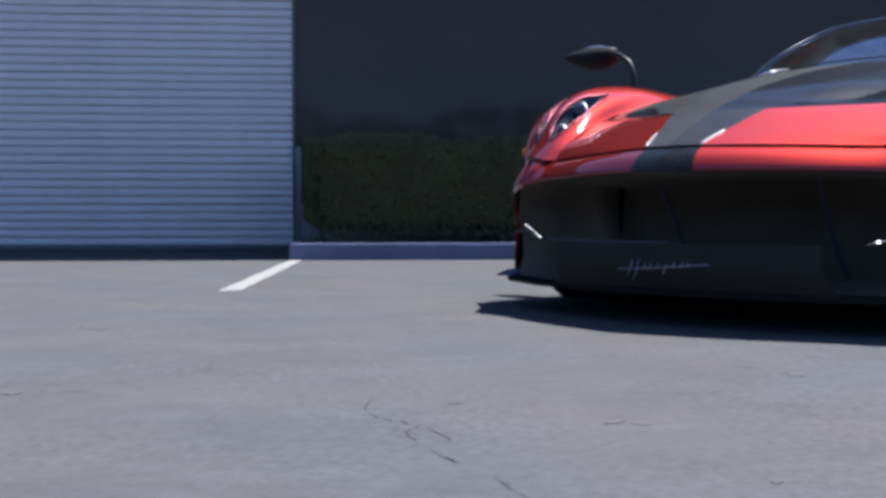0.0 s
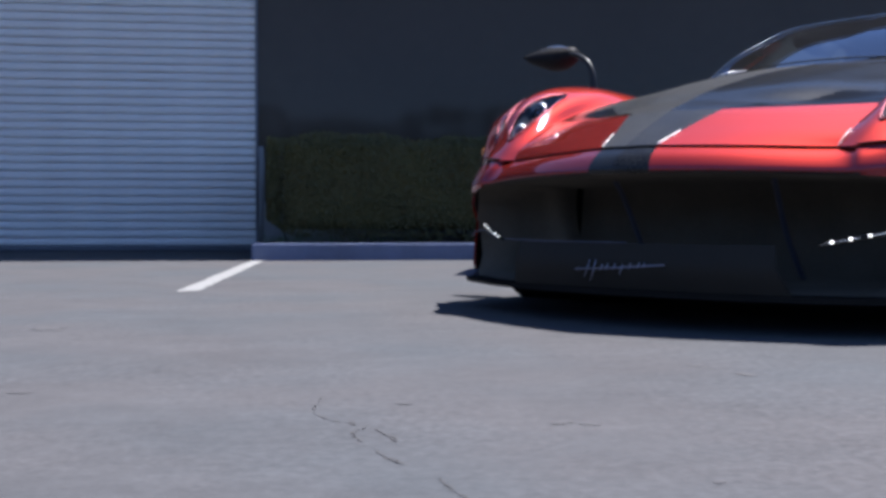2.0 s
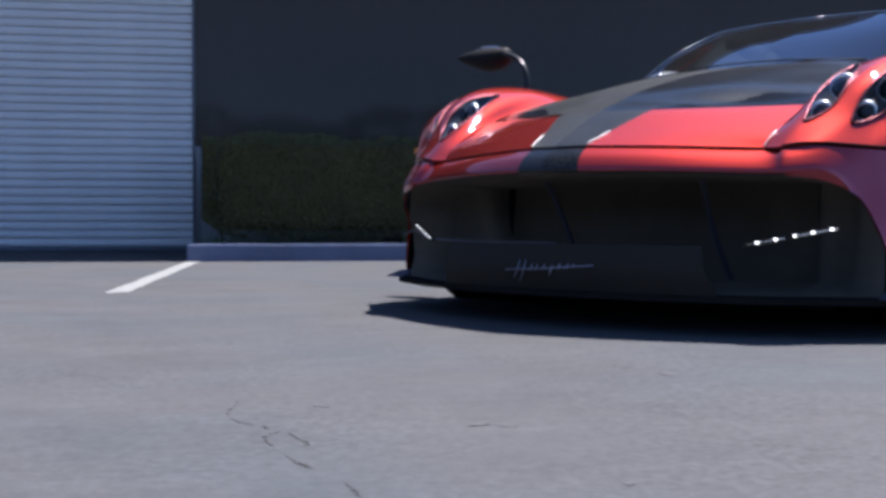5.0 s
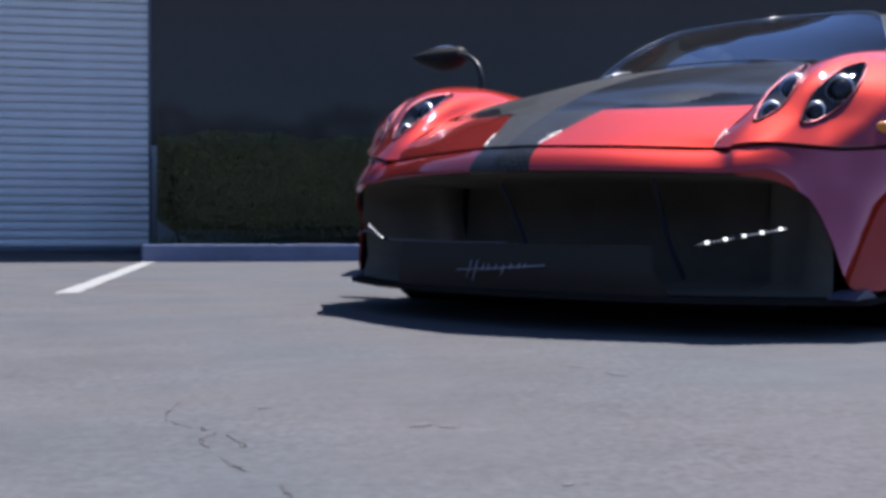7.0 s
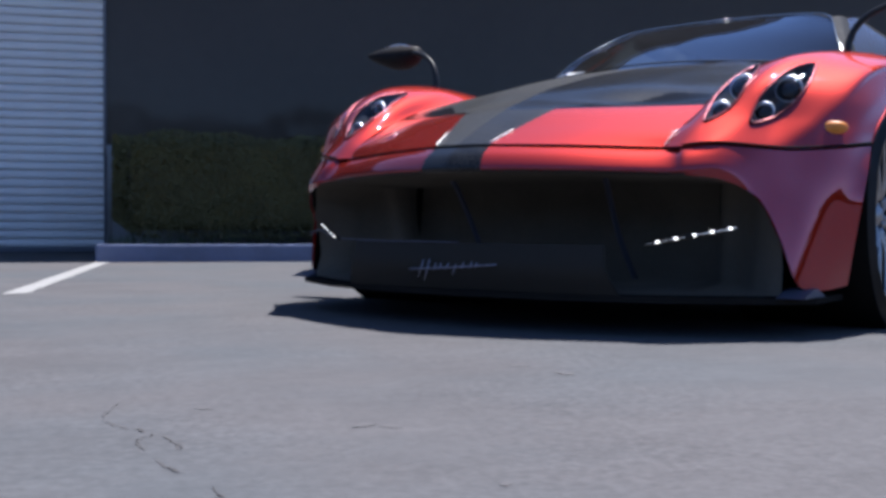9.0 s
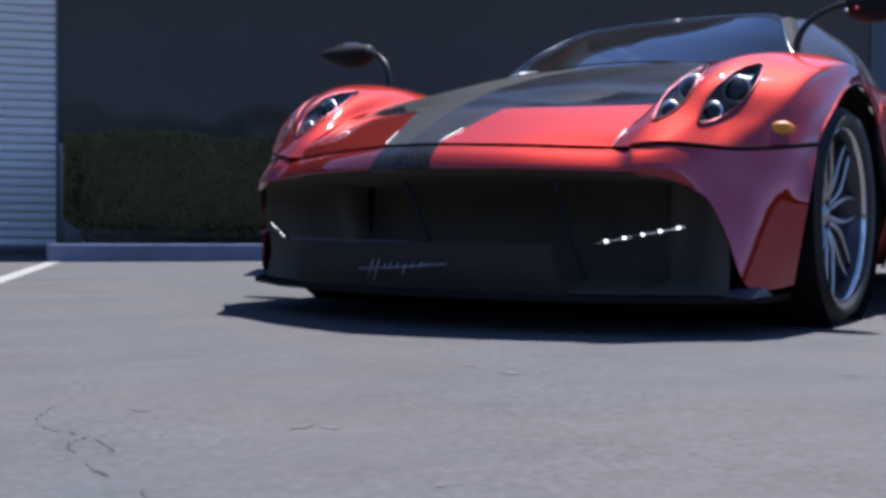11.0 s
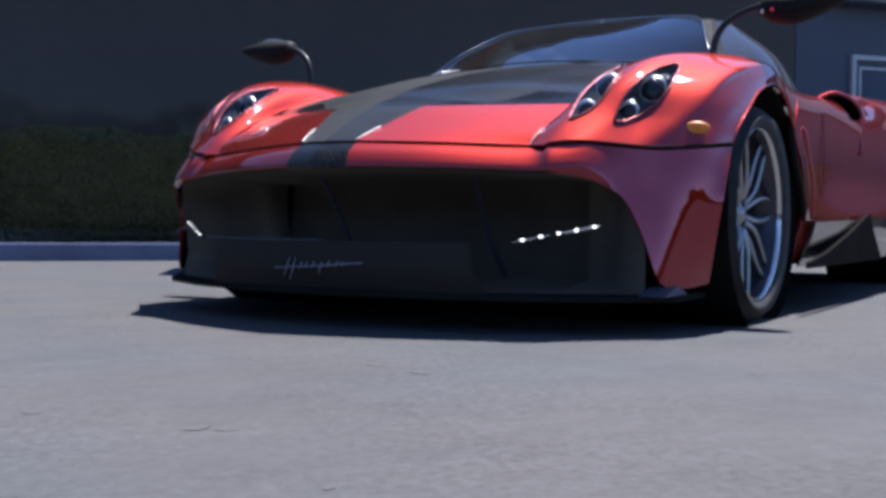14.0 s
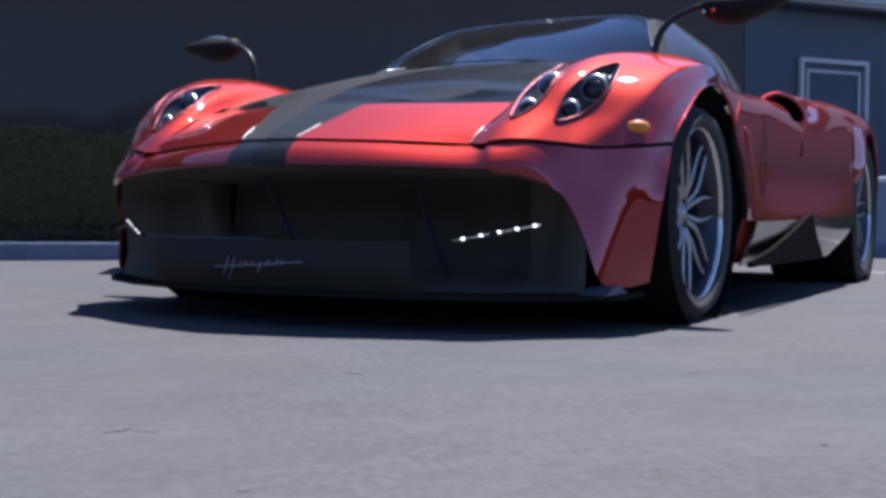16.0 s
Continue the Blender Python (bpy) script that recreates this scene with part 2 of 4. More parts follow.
M["lens"] = mat("dark_lens", (0.014, 0.014, 0.016), 0.06, coat=0.2, spec=0.35)
M["lamp_bowl"] = mat("grey_lamp_bowl", (0.075, 0.085, 0.105), 0.35, metal=0.3, vary=0.15, scale=60)
M["amber"] = mat("amber_lens", (0.64, 0.20, 0.015), 0.4, coat=0.2, vary=0.2, scale=60)
M["led"] = mat("lit_led", (1, 1, 1), 0.4, emit=(1.0, 0.98, 0.93), strength=1.15)
M["led_dim"] = mat("dim_led_strip", (0.8, 0.8, 0.8), 0.4, emit=(1.0, 0.98, 0.93), strength=0.10)
M["pale_metal"] = mat("brushed_pale_metal", (0.52, 0.52, 0.52), 0.4, metal=0.5)
M["mirror_shell"] = mat("satin_carbon_shell", (0.013, 0.012, 0.012), 0.6, vary=0.3, scale=40, spec=0.12)
M["stem"] = mat("gloss_black_stem", (0.012, 0.012, 0.013), 0.4, coat=0.25, vary=0.1, coat_rough=0.1, spec=0.2)
M["pillar"] = mat("satin_grey_pillar", (0.028, 0.030, 0.034), 0.7, vary=0.15, scale=20, spec=0.05)
M["leather"] = mat("dark_leather", (0.03, 0.024, 0.022), 0.6, vary=0.2, scale=20)
M["badge"] = mat("badge_metal", (0.26, 0.26, 0.32), 0.45, metal=0.5)


# ---- mesh helpers ----
def mesh_of(name, bm, material, smooth=True):
    me = bpy.data.meshes.new(name)
    bm.to_mesh(me)
    bm.free()
    for p in me.polygons:
        p.use_smooth = smooth
    me.materials.append(material)
    return me


def part(name, bm, material, parent=None, label="", smooth=True, at=None):
    """One bmesh as one mesh object, under a thing or under a part."""
    ob = new(name, mesh_of(name, bm, material, smooth))
    if at is not None:
        ob.matrix_basis = at
    if parent is not None:
        ob.parent = parent
    if label:
        ob["label"] = label
    return ob


def box(bm, x0, y0, z0, x1, y1, z1, bevel=0.0):
    vs = [bm.verts.new((x, y, z)) for z in (z0, z1) for x, y in ((x0, y0), (x1, y0), (x1, y1), (x0, y1))]
    fs = [bm.faces.new([vs[i] for i in f]) for f in ((3, 2, 1, 0), (4, 5, 6, 7), (0, 1, 5, 4), (1, 2, 6, 5), (2, 3, 7, 6), (3, 0, 4, 7))]
    if bevel:
        es = list({e for f in fs for e in f.edges})
        bmesh.ops.bevel(bm, geom=es, offset=bevel, segments=2, affect="EDGES", profile=0.5)
    return bm


def boxed(*a, bevel=0.0):
    return box(bmesh.new(), *a, bevel=bevel)


def crom(pts, n):
    """A smooth curve through the points, n steps a span."""
    p = np.array(pts, float)
    p = np.vstack([2 * p[0] - p[1], p, 2 * p[-1] - p[-2]])
    out = []
    for i in range(1, len(p) - 2):
        for k in range(n):
            t = k / n
            out.append(0.5 * (2 * p[i] + (p[i + 1] - p[i - 1]) * t + (2 * p[i - 1] - 5 * p[i] + 4 * p[i + 1] - p[i + 2]) * t * t
                              + (3 * p[i] - p[i - 1] - 3 * p[i + 1] + p[i + 2]) * t ** 3))
    out.append(p[-2])
    return np.array(out)


def surface(rows, nu=6, nv=6):
    """A smooth grid through rows of points: array [i, j, xyz]."""
    a = np.array([crom(r, nv) for r in rows])
    return np.stack([crom(a[:, j], nu) for j in range(a.shape[1])], axis=1)


def grid_bm(grids, flip_v=(False,), core=None, thick=0.0, drop=None):
    """One bmesh of one or more point grids, each also mirrored across the car's middle plane if asked; thickness goes inwards."""
    bm = bmesh.new()
    for g in grids:
        for fl in flip_v:
            h = g.copy()
            if fl:
                h[..., 1] *= -1
            n, m = h.shape[:2]
            vs = [[bm.verts.new(h[i, j]) for j in range(m)] for i in range(n)]
            fs = []
            for i in range(n - 1):
                for j in range(m - 1):
                    if drop is not None and drop((g[i, j] + g[i + 1, j] + g[i + 1, j + 1] + g[i, j + 1]) / 4):
                        continue
                    q = [vs[i][j], vs[i + 1][j], vs[i + 1][j + 1], vs[i][j + 1]]
                    try:
                        fs.append(bm.faces.new(q))
                    except ValueError:
                        pass
            cen = h.reshape(-1, 3).mean(0)
            ref = Vector((cen[0] * 0.8, 0, 0.3)) if core is None else Vector(core)
            bm.normal_update()
            s = sum((f.normal.dot(f.calc_center_median() - ref) * f.calc_area() for f in fs))
            if s < 0:
                for f in fs:
                    f.normal_flip()
    if drop is not None:
        bmesh.ops.delete(bm, geom=[v for v in bm.verts if not v.link_faces], context="VERTS")
    bmesh.ops.remove_doubles(bm, verts=bm.verts, dist=0.0004)
    bm.normal_update()
    if thick:
        out = list(bm.faces)
        edges = [e for e in bm.edges if e.is_boundary]
        inner = {v: bm.verts.new(v.co - v.normal * thick) for v in list(bm.verts)}
        for f in out:
            bm.faces.new([inner[v] for v in reversed(f.verts)])
        for e in edges:
            f = e.link_faces[0]
            lp = [q for q in f.loops if q.edge == e][0]
            a, b = lp.vert, lp.link_loop_next.vert
            wall = bm.faces.new([b, a, inner[a], inner[b]])
            for w in wall.edges:
                w.smooth = False
    return bm


def tube(bm, pts, radius, seg=8, close=True):
    """A round bar along points; radius is one number or one for each point."""
    P = [Vector(p) for p in pts]
    rad = radius if isinstance(radius, (list, tuple, np.ndarray)) else [radius] * len(P)
    rings = []
    for i, p in enumerate(P):
        d = (P[min(i + 1, len(P) - 1)] - P[max(i - 1, 0)]).normalized()
        a = d.orthogonal().normalized() if i == 0 else (last - d * last.dot(d)).normalized()
        last = a
        b = d.cross(a)
        rings.append([bm.verts.new(p + (a * math.cos(k * math.tau / seg) + b * math.sin(k * math.tau / seg)) * rad[i]) for k in range(seg)])
    for r, s in zip(rings, rings[1:]):
        for k in range(seg):
            bm.faces.new([r[k], r[(k + 1) % seg], s[(k + 1) % seg], s[k]])
    if close:
        bm.faces.new(list(reversed(rings[0])))
        bm.faces.new(rings[-1])
    return bm


def lathe(bm, prof, seg=48, axis="y", closed=False):
    """A body of revolution from (radius, along) pairs about the y axis."""
    rings = []
    for r, a in prof:
        rings.append([bm.verts.new((r * math.cos(k * math.tau / seg), a, r * math.sin(k * math.tau / seg))) for k in range(seg)])
    pairs = list(zip(rings, rings[1:])) + ([(rings[-1], rings[0])] if closed else [])
    for r, s in pairs:
        for k in range(seg):
            bm.faces.new([r[k], s[k], s[(k + 1) % seg], r[(k + 1) % seg]])
    return bm


def prism(bm, outline, axis, a, b):
    """A plate: an outline of (p, q) pairs pushed from a to b along an axis (0, 1 or 2)."""
    def put(p, q, r):
        return {0: (r, p, q), 1: (p, r, q), 2: (p, q, r)}[axis]
    lo = [bm.verts.new(put(p, q, a)) for p, q in outline]
    hi = [bm.verts.new(put(p, q, b)) for p, q in outline]
    n = len(outline)
    bm.faces.new(lo)
    bm.faces.new(list(reversed(hi)))
    for i in range(n):
        bm.faces.new([lo[i], hi[i], hi[(i + 1) % n], lo[(i + 1) % n]])
    bmesh.ops.recalc_face_normals(bm, faces=bm.faces)
    return bm


def structure(ob, label="", category=""):
    return tagged(ob, label, category, kind="structure")


# ---- ground and building ----
WALL_Y = 10.2
KERB_Y = 7.923

structure(part("ground", boxed(-400, -400, -0.3, 400, 400, 0.0), M["asphalt"], smooth=False), "worn grey asphalt car park in full sun", "ground")

# shutter door with slats
SLAT = 0.0724
sh0, sh1 = -4.2, -0.405
shutter = new("roller_shutter")
shutter.matrix_basis = pose(0, WALL_Y, 0)
structure(shutter, "closed blue-grey steel roller shutter with horizontal slats", "shutter")
def slat_mesh():
    bm = bmesh.new()
    prof = [(0.0, 0.026), (0.003, 0.0), (0.010, -0.008), (0.030, -0.012), (0.052, -0.010), (0.060, -0.004), (0.0640, 0.026)]
    for (z0, y0), (z1, y1) in zip(prof, prof[1:]):
        bm.faces.new([bm.verts.new(c) for c in ((sh0, y0, z0), (sh1, y0, z0), (sh1, y1, z1), (sh0, y1, z1))])
    bm.faces.new([bm.verts.new(c) for c in ((sh0, 0.026, 0.0640), (sh1, 0.026, 0.0640), (sh1, 0.026, 0.0724), (sh0, 0.026, 0.0724))])
    bmesh.ops.remove_doubles(bm, verts=bm.verts, dist=0.0001)
    return mesh_of("slat", bm, M["shutter"], False)
slat_me = slat_mesh()
for i in range(44):
    o = new("slat", slat_me)
    o.parent = shutter
    o.matrix_basis = pose(0, 0, 0.047 + i * SLAT)
part("bottom_bar", boxed(sh0, -0.02, 0.004, sh1, 0.03, 0.047, bevel=0.004), M["shutter_rail"], shutter, "dark bottom bar")
part("guide_rail", boxed(sh1, -0.03, 0, sh1 + 0.022, 0.05, 3.26, bevel=0.004), M["shutter_rail"], shutter)

# walls: behind the shutter, dark glass front, navy wall with a door
TOP = 3.75
structure(part("wall_west", boxed(-30, WALL_Y + 0.06, 0, -0.383, WALL_Y + 0.4, TOP), M["navy"], smooth=False), "painted wall round the roller shutter", "wall")
structure(part("wall_pier", boxed(-0.383, WALL_Y, 0, -0.30, WALL_Y + 0.4, TOP), M["glass_wall"], smooth=False), "narrow dark pier beside the shutter", "wall")
structure(part("wall_north", boxed(-0.30, WALL_Y + 0.01, 0, 7.6, WALL_Y + 0.4, TOP), M["glass_wall"], smooth=False), "dark glossy wall reflecting sky and trees", "wall")
structure(part("wall_east", boxed(7.6, WALL_Y, 0, 30, WALL_Y + 0.4, TOP), M["navy_wall"], smooth=False), "navy painted wall with a white framed door", "wall")
# unseen eaves added to shade the hedge and give the car a dark reflection
structure(part("roof", boxed(-30, WALL_Y - 1.49, TOP, 30, WALL_Y + 8, TOP + 0.2), M["navy"], smooth=False), "unseen flat roof with eaves added to shade the wall and hedge", "roof")

# kerb, bed, hedge
kerb = part("kerb", boxed(-0.34, KERB_Y, -0.05, 9.6, KERB_Y + 0.15, 0.121, bevel=0.015), M["kerb"], smooth=False)
structure(kerb, "low concrete kerb edging the planting bed", "kerb")
structure(part("planting_bed", boxed(-0.34, KERB_Y + 0.15, -0.05, 9.6, WALL_Y, 0.07), M["soil"], smooth=False), "dark soil bed behind the kerb", "planting bed")

structure(part("wall_plinth", boxed(-0.33, WALL_Y - 0.12, 0, 7.6, WALL_Y + 0.1, 0.42, bevel=0.01), M["plinth"], smooth=False), "grey concrete plinth along the wall", "plinth")
pipe = bmesh.new()
tube(pipe, [(-0.35, WALL_Y - 0.06, 0.0), (-0.35, WALL_Y - 0.06, 0.80), (-0.36, WALL_Y - 0.05, 0.92)], 0.028, 10)
tagged(part("drain_pipe", pipe, M["plinth"]), "short grey drain pipe beside the shutter", "pipe")


# parking lines with worn edges
def bay_line(x0, y0, x1, y1, half, seed):
    r = random.Random(seed)
    bm = bmesh.new()
    prev = None
    for i in range(61):
        t = i / 60
        w = half * (1 + r.uniform(-.22, .12))
        cx, cy = x0 + (x1 - x0) * t, y0 + (y1 - y0) * t
        cur = [bm.verts.new((cx - w, cy + (-.03 if i == 0 else 0), .0015)), bm.verts.new((cx + half * (1 + r.uniform(-.22, .12)), cy + (.03 if i == 0 else 0), .0015))]
        if prev:
            bm.faces.new([prev[0], prev[1], cur[1], cur[0]])
        prev = cur
    structure(part("parking_line", bm, M["line"], smooth=False), "worn white parking bay line on the asphalt", "road marking")


bay_line(-0.447, 4.72, -0.295, 7.90, .047, 1)


# ---- the car: u forward, v to its left, w up; the root stands on the ground between the axles ----
BOTH = ((False,), (True,))
car = new("sports_car")
car.matrix_basis = pose(2.6537, 4.5313, 0, 0, 0, -139.828)
tagged(car, "low red sports car with black carbon stripe, parked on asphalt", "car")

hood = [
    [(2.285, 0, .503), (2.264, .090, .504), (2.205, .31, .498), (2.116, .534, .489)],
    [(2.19, 0, .553), (2.165, .115, .551), (2.11, .33, .546), (2.06, .542, .532)],
    [(2.05, 0, .617), (2.026, .157, .614), (1.95, .36, .615), (1.884, .55, .615)],
    [(1.935, 0, .657), (1.905, .178, .650), (1.845, .37, .632), (1.80, .549, .640)],
    [(1.80, 0, .701), (1.77, .20, .701), (1.73, .38, .688), (1.70, .548, .675)],
    [(1.54, 0, .765), (1.53, .22, .760), (1.52, .39, .738), (1.51, .541, .720)],
    [(1.30, 0, .812), (1.29, .25, .808), (1.27, .42, .782), (1.25, .565, .748)],
    [(1.08, 0, .850), (1.06, .28, .846), (0.98, .48, .822), (.88, .64, .777)]]
NH = 14
hg = surface(hood, NH, NH)
part("hood", grid_bm([hg[:2 * NH + 1, NH:]], (False, True), thick=0.008), M["paint"], car)
# light on the twill is coloured in: far half paler, near half darker
for fl, kind in ((True, "weave"), (False, "unlit_weave")):
    part("hood_stripe", grid_bm([hg[:2 * NH + 1, :NH + 1]], (fl,), thick=0.008), M[kind], car, "bare carbon fibre stripe with visible weave, far half coloured as lit")


def in_recess(p):
    """Whether a point of the rear hood lies in the hollow behind the red panel, which is coloured dark for its shade.
    """
    return p[0] > 1.76 and p[1] > .145 + (2.03 - p[0]) * .95


for fl in BOTH:
    part("hood_recess", grid_bm([hg[2 * NH:, :]], fl, thick=0.008, drop=lambda p: not in_recess(p)), M["recess_shade"], car, "hollow behind the hood panel, coloured dark for its shade")
    # rear hood likewise: far side coloured as lit, near side dark
    part("rear_hood", grid_bm([hg[2 * NH:, :]], fl, thick=0.008, drop=in_recess), M["weave" if fl[0] else "dark_carbon"], car, "black carbon rear hood, far half coloured as lit")

fender_nose = [
    [(2.116, .534, .489), (2.127, .595, .489), (2.099, .665, .495), (2.00, .762, .487), (1.955, .807, .484), (1.90, .862, .487), (1.84, .918, .493), (1.745, .95, .503)],
    [(2.06, .542, .532), (2.040, .610, .558), (1.992, .699, .566), (1.930, .762, .563), (1.893, .842, .554), (1.872, .870, .535), (1.808, .923, .538), (1.715, .956, .547)],
    [(1.93, .549, .598), (1.915, .592, .636), (1.90, .700, .668), (1.857, .777, .656), (1.800, .886, .641), (1.785, .912, .618), (1.722, .943, .608), (1.63, .960, .607)],
    [(1.75, .548, .660), (1.76, .596, .708), (1.75, .715, .744), (1.715, .806, .729), (1.680, .912, .704), (1.660, .929, .684), (1.60, .948, .668), (1.53, .958, .662)]]
fender_crown = [
    [(1.55, .541, .712), (1.55, .61, .757), (1.55, .74, .784), (1.53, .822, .775), (1.505, .922, .747), (1.488, .942, .728), (1.46, .953, .712), (1.43, .958, .692)],
    [(1.33, .555, .735), (1.33, .64, .765), (1.33, .75, .796), (1.33, .84, .795), (1.33, .930, .766), (1.33, .946, .750), (1.33, .956, .730), (1.33, .958, .702)],
    [(1.10, .60, .752), (1.10, .67, .765), (1.10, .77, .778), (1.13, .86, .770), (1.16, .92, .742), (1.18, .94, .727), (1.20, .95, .708), (1.235, .962, .668)],
    [(.86, .65, .775), (.87, .72, .776), (.89, .80, .768), (.93, .88, .750), (1.01, .93, .712), (1.05, .948, .686), (1.09, .957, .655), (1.155, .967, .592)]]
fender = fender_nose + fender_crown
fg = surface(fender, 18, 15)
bumper_lip = [
    [(2.285, 0, .497), (2.320, 0, .472), (2.340, 0, .440), (2.334, 0, .426)],
    [(2.264, .09, .498), (2.300, .094, .472), (2.320, .099, .440), (2.314, .10, .426)],
    [(2.205, .31, .491), (2.241, .315, .468), (2.263, .322, .437), (2.257, .322, .422)],
    [(2.116, .534, .483), (2.150, .545, .460), (2.174, .552, .429), (2.168, .550, .414)],
    [(2.127, .595, .483), (2.152, .607, .459), (2.166, .615, .428), (2.158, .611, .412)],
    [(2.099, .665, .489), (2.113, .674, .460), (2.119, .682, .430), (2.109, .682, .403)]]
bumper_cheek = [
    [(2.048, .718, .485), (2.056, .724, .452), (2.059, .729, .413), (2.051, .739, .372)],
    [(2.00, .762, .481), (2.004, .7645, .440), (2.010, .767, .390), (2.022, .767, .335)],
    [(1.955, .807, .478), (1.958, .8090, .430), (1.967, .8085, .360), (1.997, .801, .250)],
    [(1.905, .858, .481), (1.915, .858, .410), (1.933, .850, .310), (1.965, .836, .136)],
    [(1.84, .918, .487), (1.856, .912, .400), (1.873, .896, .300), (1.885, .872, .120)],
    [(1.745, .95, .497), (1.79, .954, .42), (1.815, .943, .310), (1.785, .905, .130)]]
bumper = bumper_lip + bumper_cheek
bg = surface(bumper, 8, 6)
NB = 8
part("nose_stripe", grid_bm([bg[:NB + 1]], (False, True), thick=0.008), M["dark_carbon"], car, "bare carbon fibre nose section")


def ramp(x, a, b):
    t = min(1, max(0, (x - a) / (b - a)))
    return t * t * (3 - 2 * t)


# the bumper's far corner flares a little wider and hangs lower than the near one
bg_far = bg.copy()
for p in bg_far.reshape(-1, 3):
    hump = ramp(p[1], .50, .68) * (1 - ramp(p[1], .82, .95)) * ramp(p[2], .49, .41) * ramp(p[2], .28, .37)
    p[1] += .030 * hump
    p[2] -= .016 * hump
skin = grid_bm([bg[NB:4 * NB + 1, :16], bg[4 * NB:]], (False,), thick=0.008)
far_skin = grid_bm([bg_far[NB:4 * NB + 1, :16], bg_far[4 * NB:]], (True,), thick=0.008)
far_mesh = bpy.data.meshes.new("far_skin")
far_skin.to_mesh(far_mesh)
skin.from_mesh(far_mesh)
bpy.data.meshes.remove(far_mesh)
part("front_bumper", skin, M["paint"], car)
# rolled-under edge of the lip coloured black, as it lies in shade
part("bumper_lip", grid_bm([bg[NB:4 * NB + 1, 15:]], (False, True), thick=0.008), M["lip_shade"], car, "underside of the nose lip, coloured black for its shade")

# headlamps: two almond-shaped pods a side, sunk into the fender
from mathutils.bvhtree import BVHTree
fb = grid_bm([fg])
fender_tree = BVHTree.FromBMesh(fb)
fb.free()
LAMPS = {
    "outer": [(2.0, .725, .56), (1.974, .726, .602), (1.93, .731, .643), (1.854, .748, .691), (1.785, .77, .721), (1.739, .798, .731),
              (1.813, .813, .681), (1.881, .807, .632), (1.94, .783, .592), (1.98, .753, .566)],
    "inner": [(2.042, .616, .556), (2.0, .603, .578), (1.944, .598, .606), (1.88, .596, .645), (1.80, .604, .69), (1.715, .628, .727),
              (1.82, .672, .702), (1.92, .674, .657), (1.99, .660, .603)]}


def closed_curve(pts, n):
    p = list(pts)
    c = crom([p[-1]] + p + [p[0], p[1]], n)
    return c[n:-n - 1] if len(c) > 3 * n else c


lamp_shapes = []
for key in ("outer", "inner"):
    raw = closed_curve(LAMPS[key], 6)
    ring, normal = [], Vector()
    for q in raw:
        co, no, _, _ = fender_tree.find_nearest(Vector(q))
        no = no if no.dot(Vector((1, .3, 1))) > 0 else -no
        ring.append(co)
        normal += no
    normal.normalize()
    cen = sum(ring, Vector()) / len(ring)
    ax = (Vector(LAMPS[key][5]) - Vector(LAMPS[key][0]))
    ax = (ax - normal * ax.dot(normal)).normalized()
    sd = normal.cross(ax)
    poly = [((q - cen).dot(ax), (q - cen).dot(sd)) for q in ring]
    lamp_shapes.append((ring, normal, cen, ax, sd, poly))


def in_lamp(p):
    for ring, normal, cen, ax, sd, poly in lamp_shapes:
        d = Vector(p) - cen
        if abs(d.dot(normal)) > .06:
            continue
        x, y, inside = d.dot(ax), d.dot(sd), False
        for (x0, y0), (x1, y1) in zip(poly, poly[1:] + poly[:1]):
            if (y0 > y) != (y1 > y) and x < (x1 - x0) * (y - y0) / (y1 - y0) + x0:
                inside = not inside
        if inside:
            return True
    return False


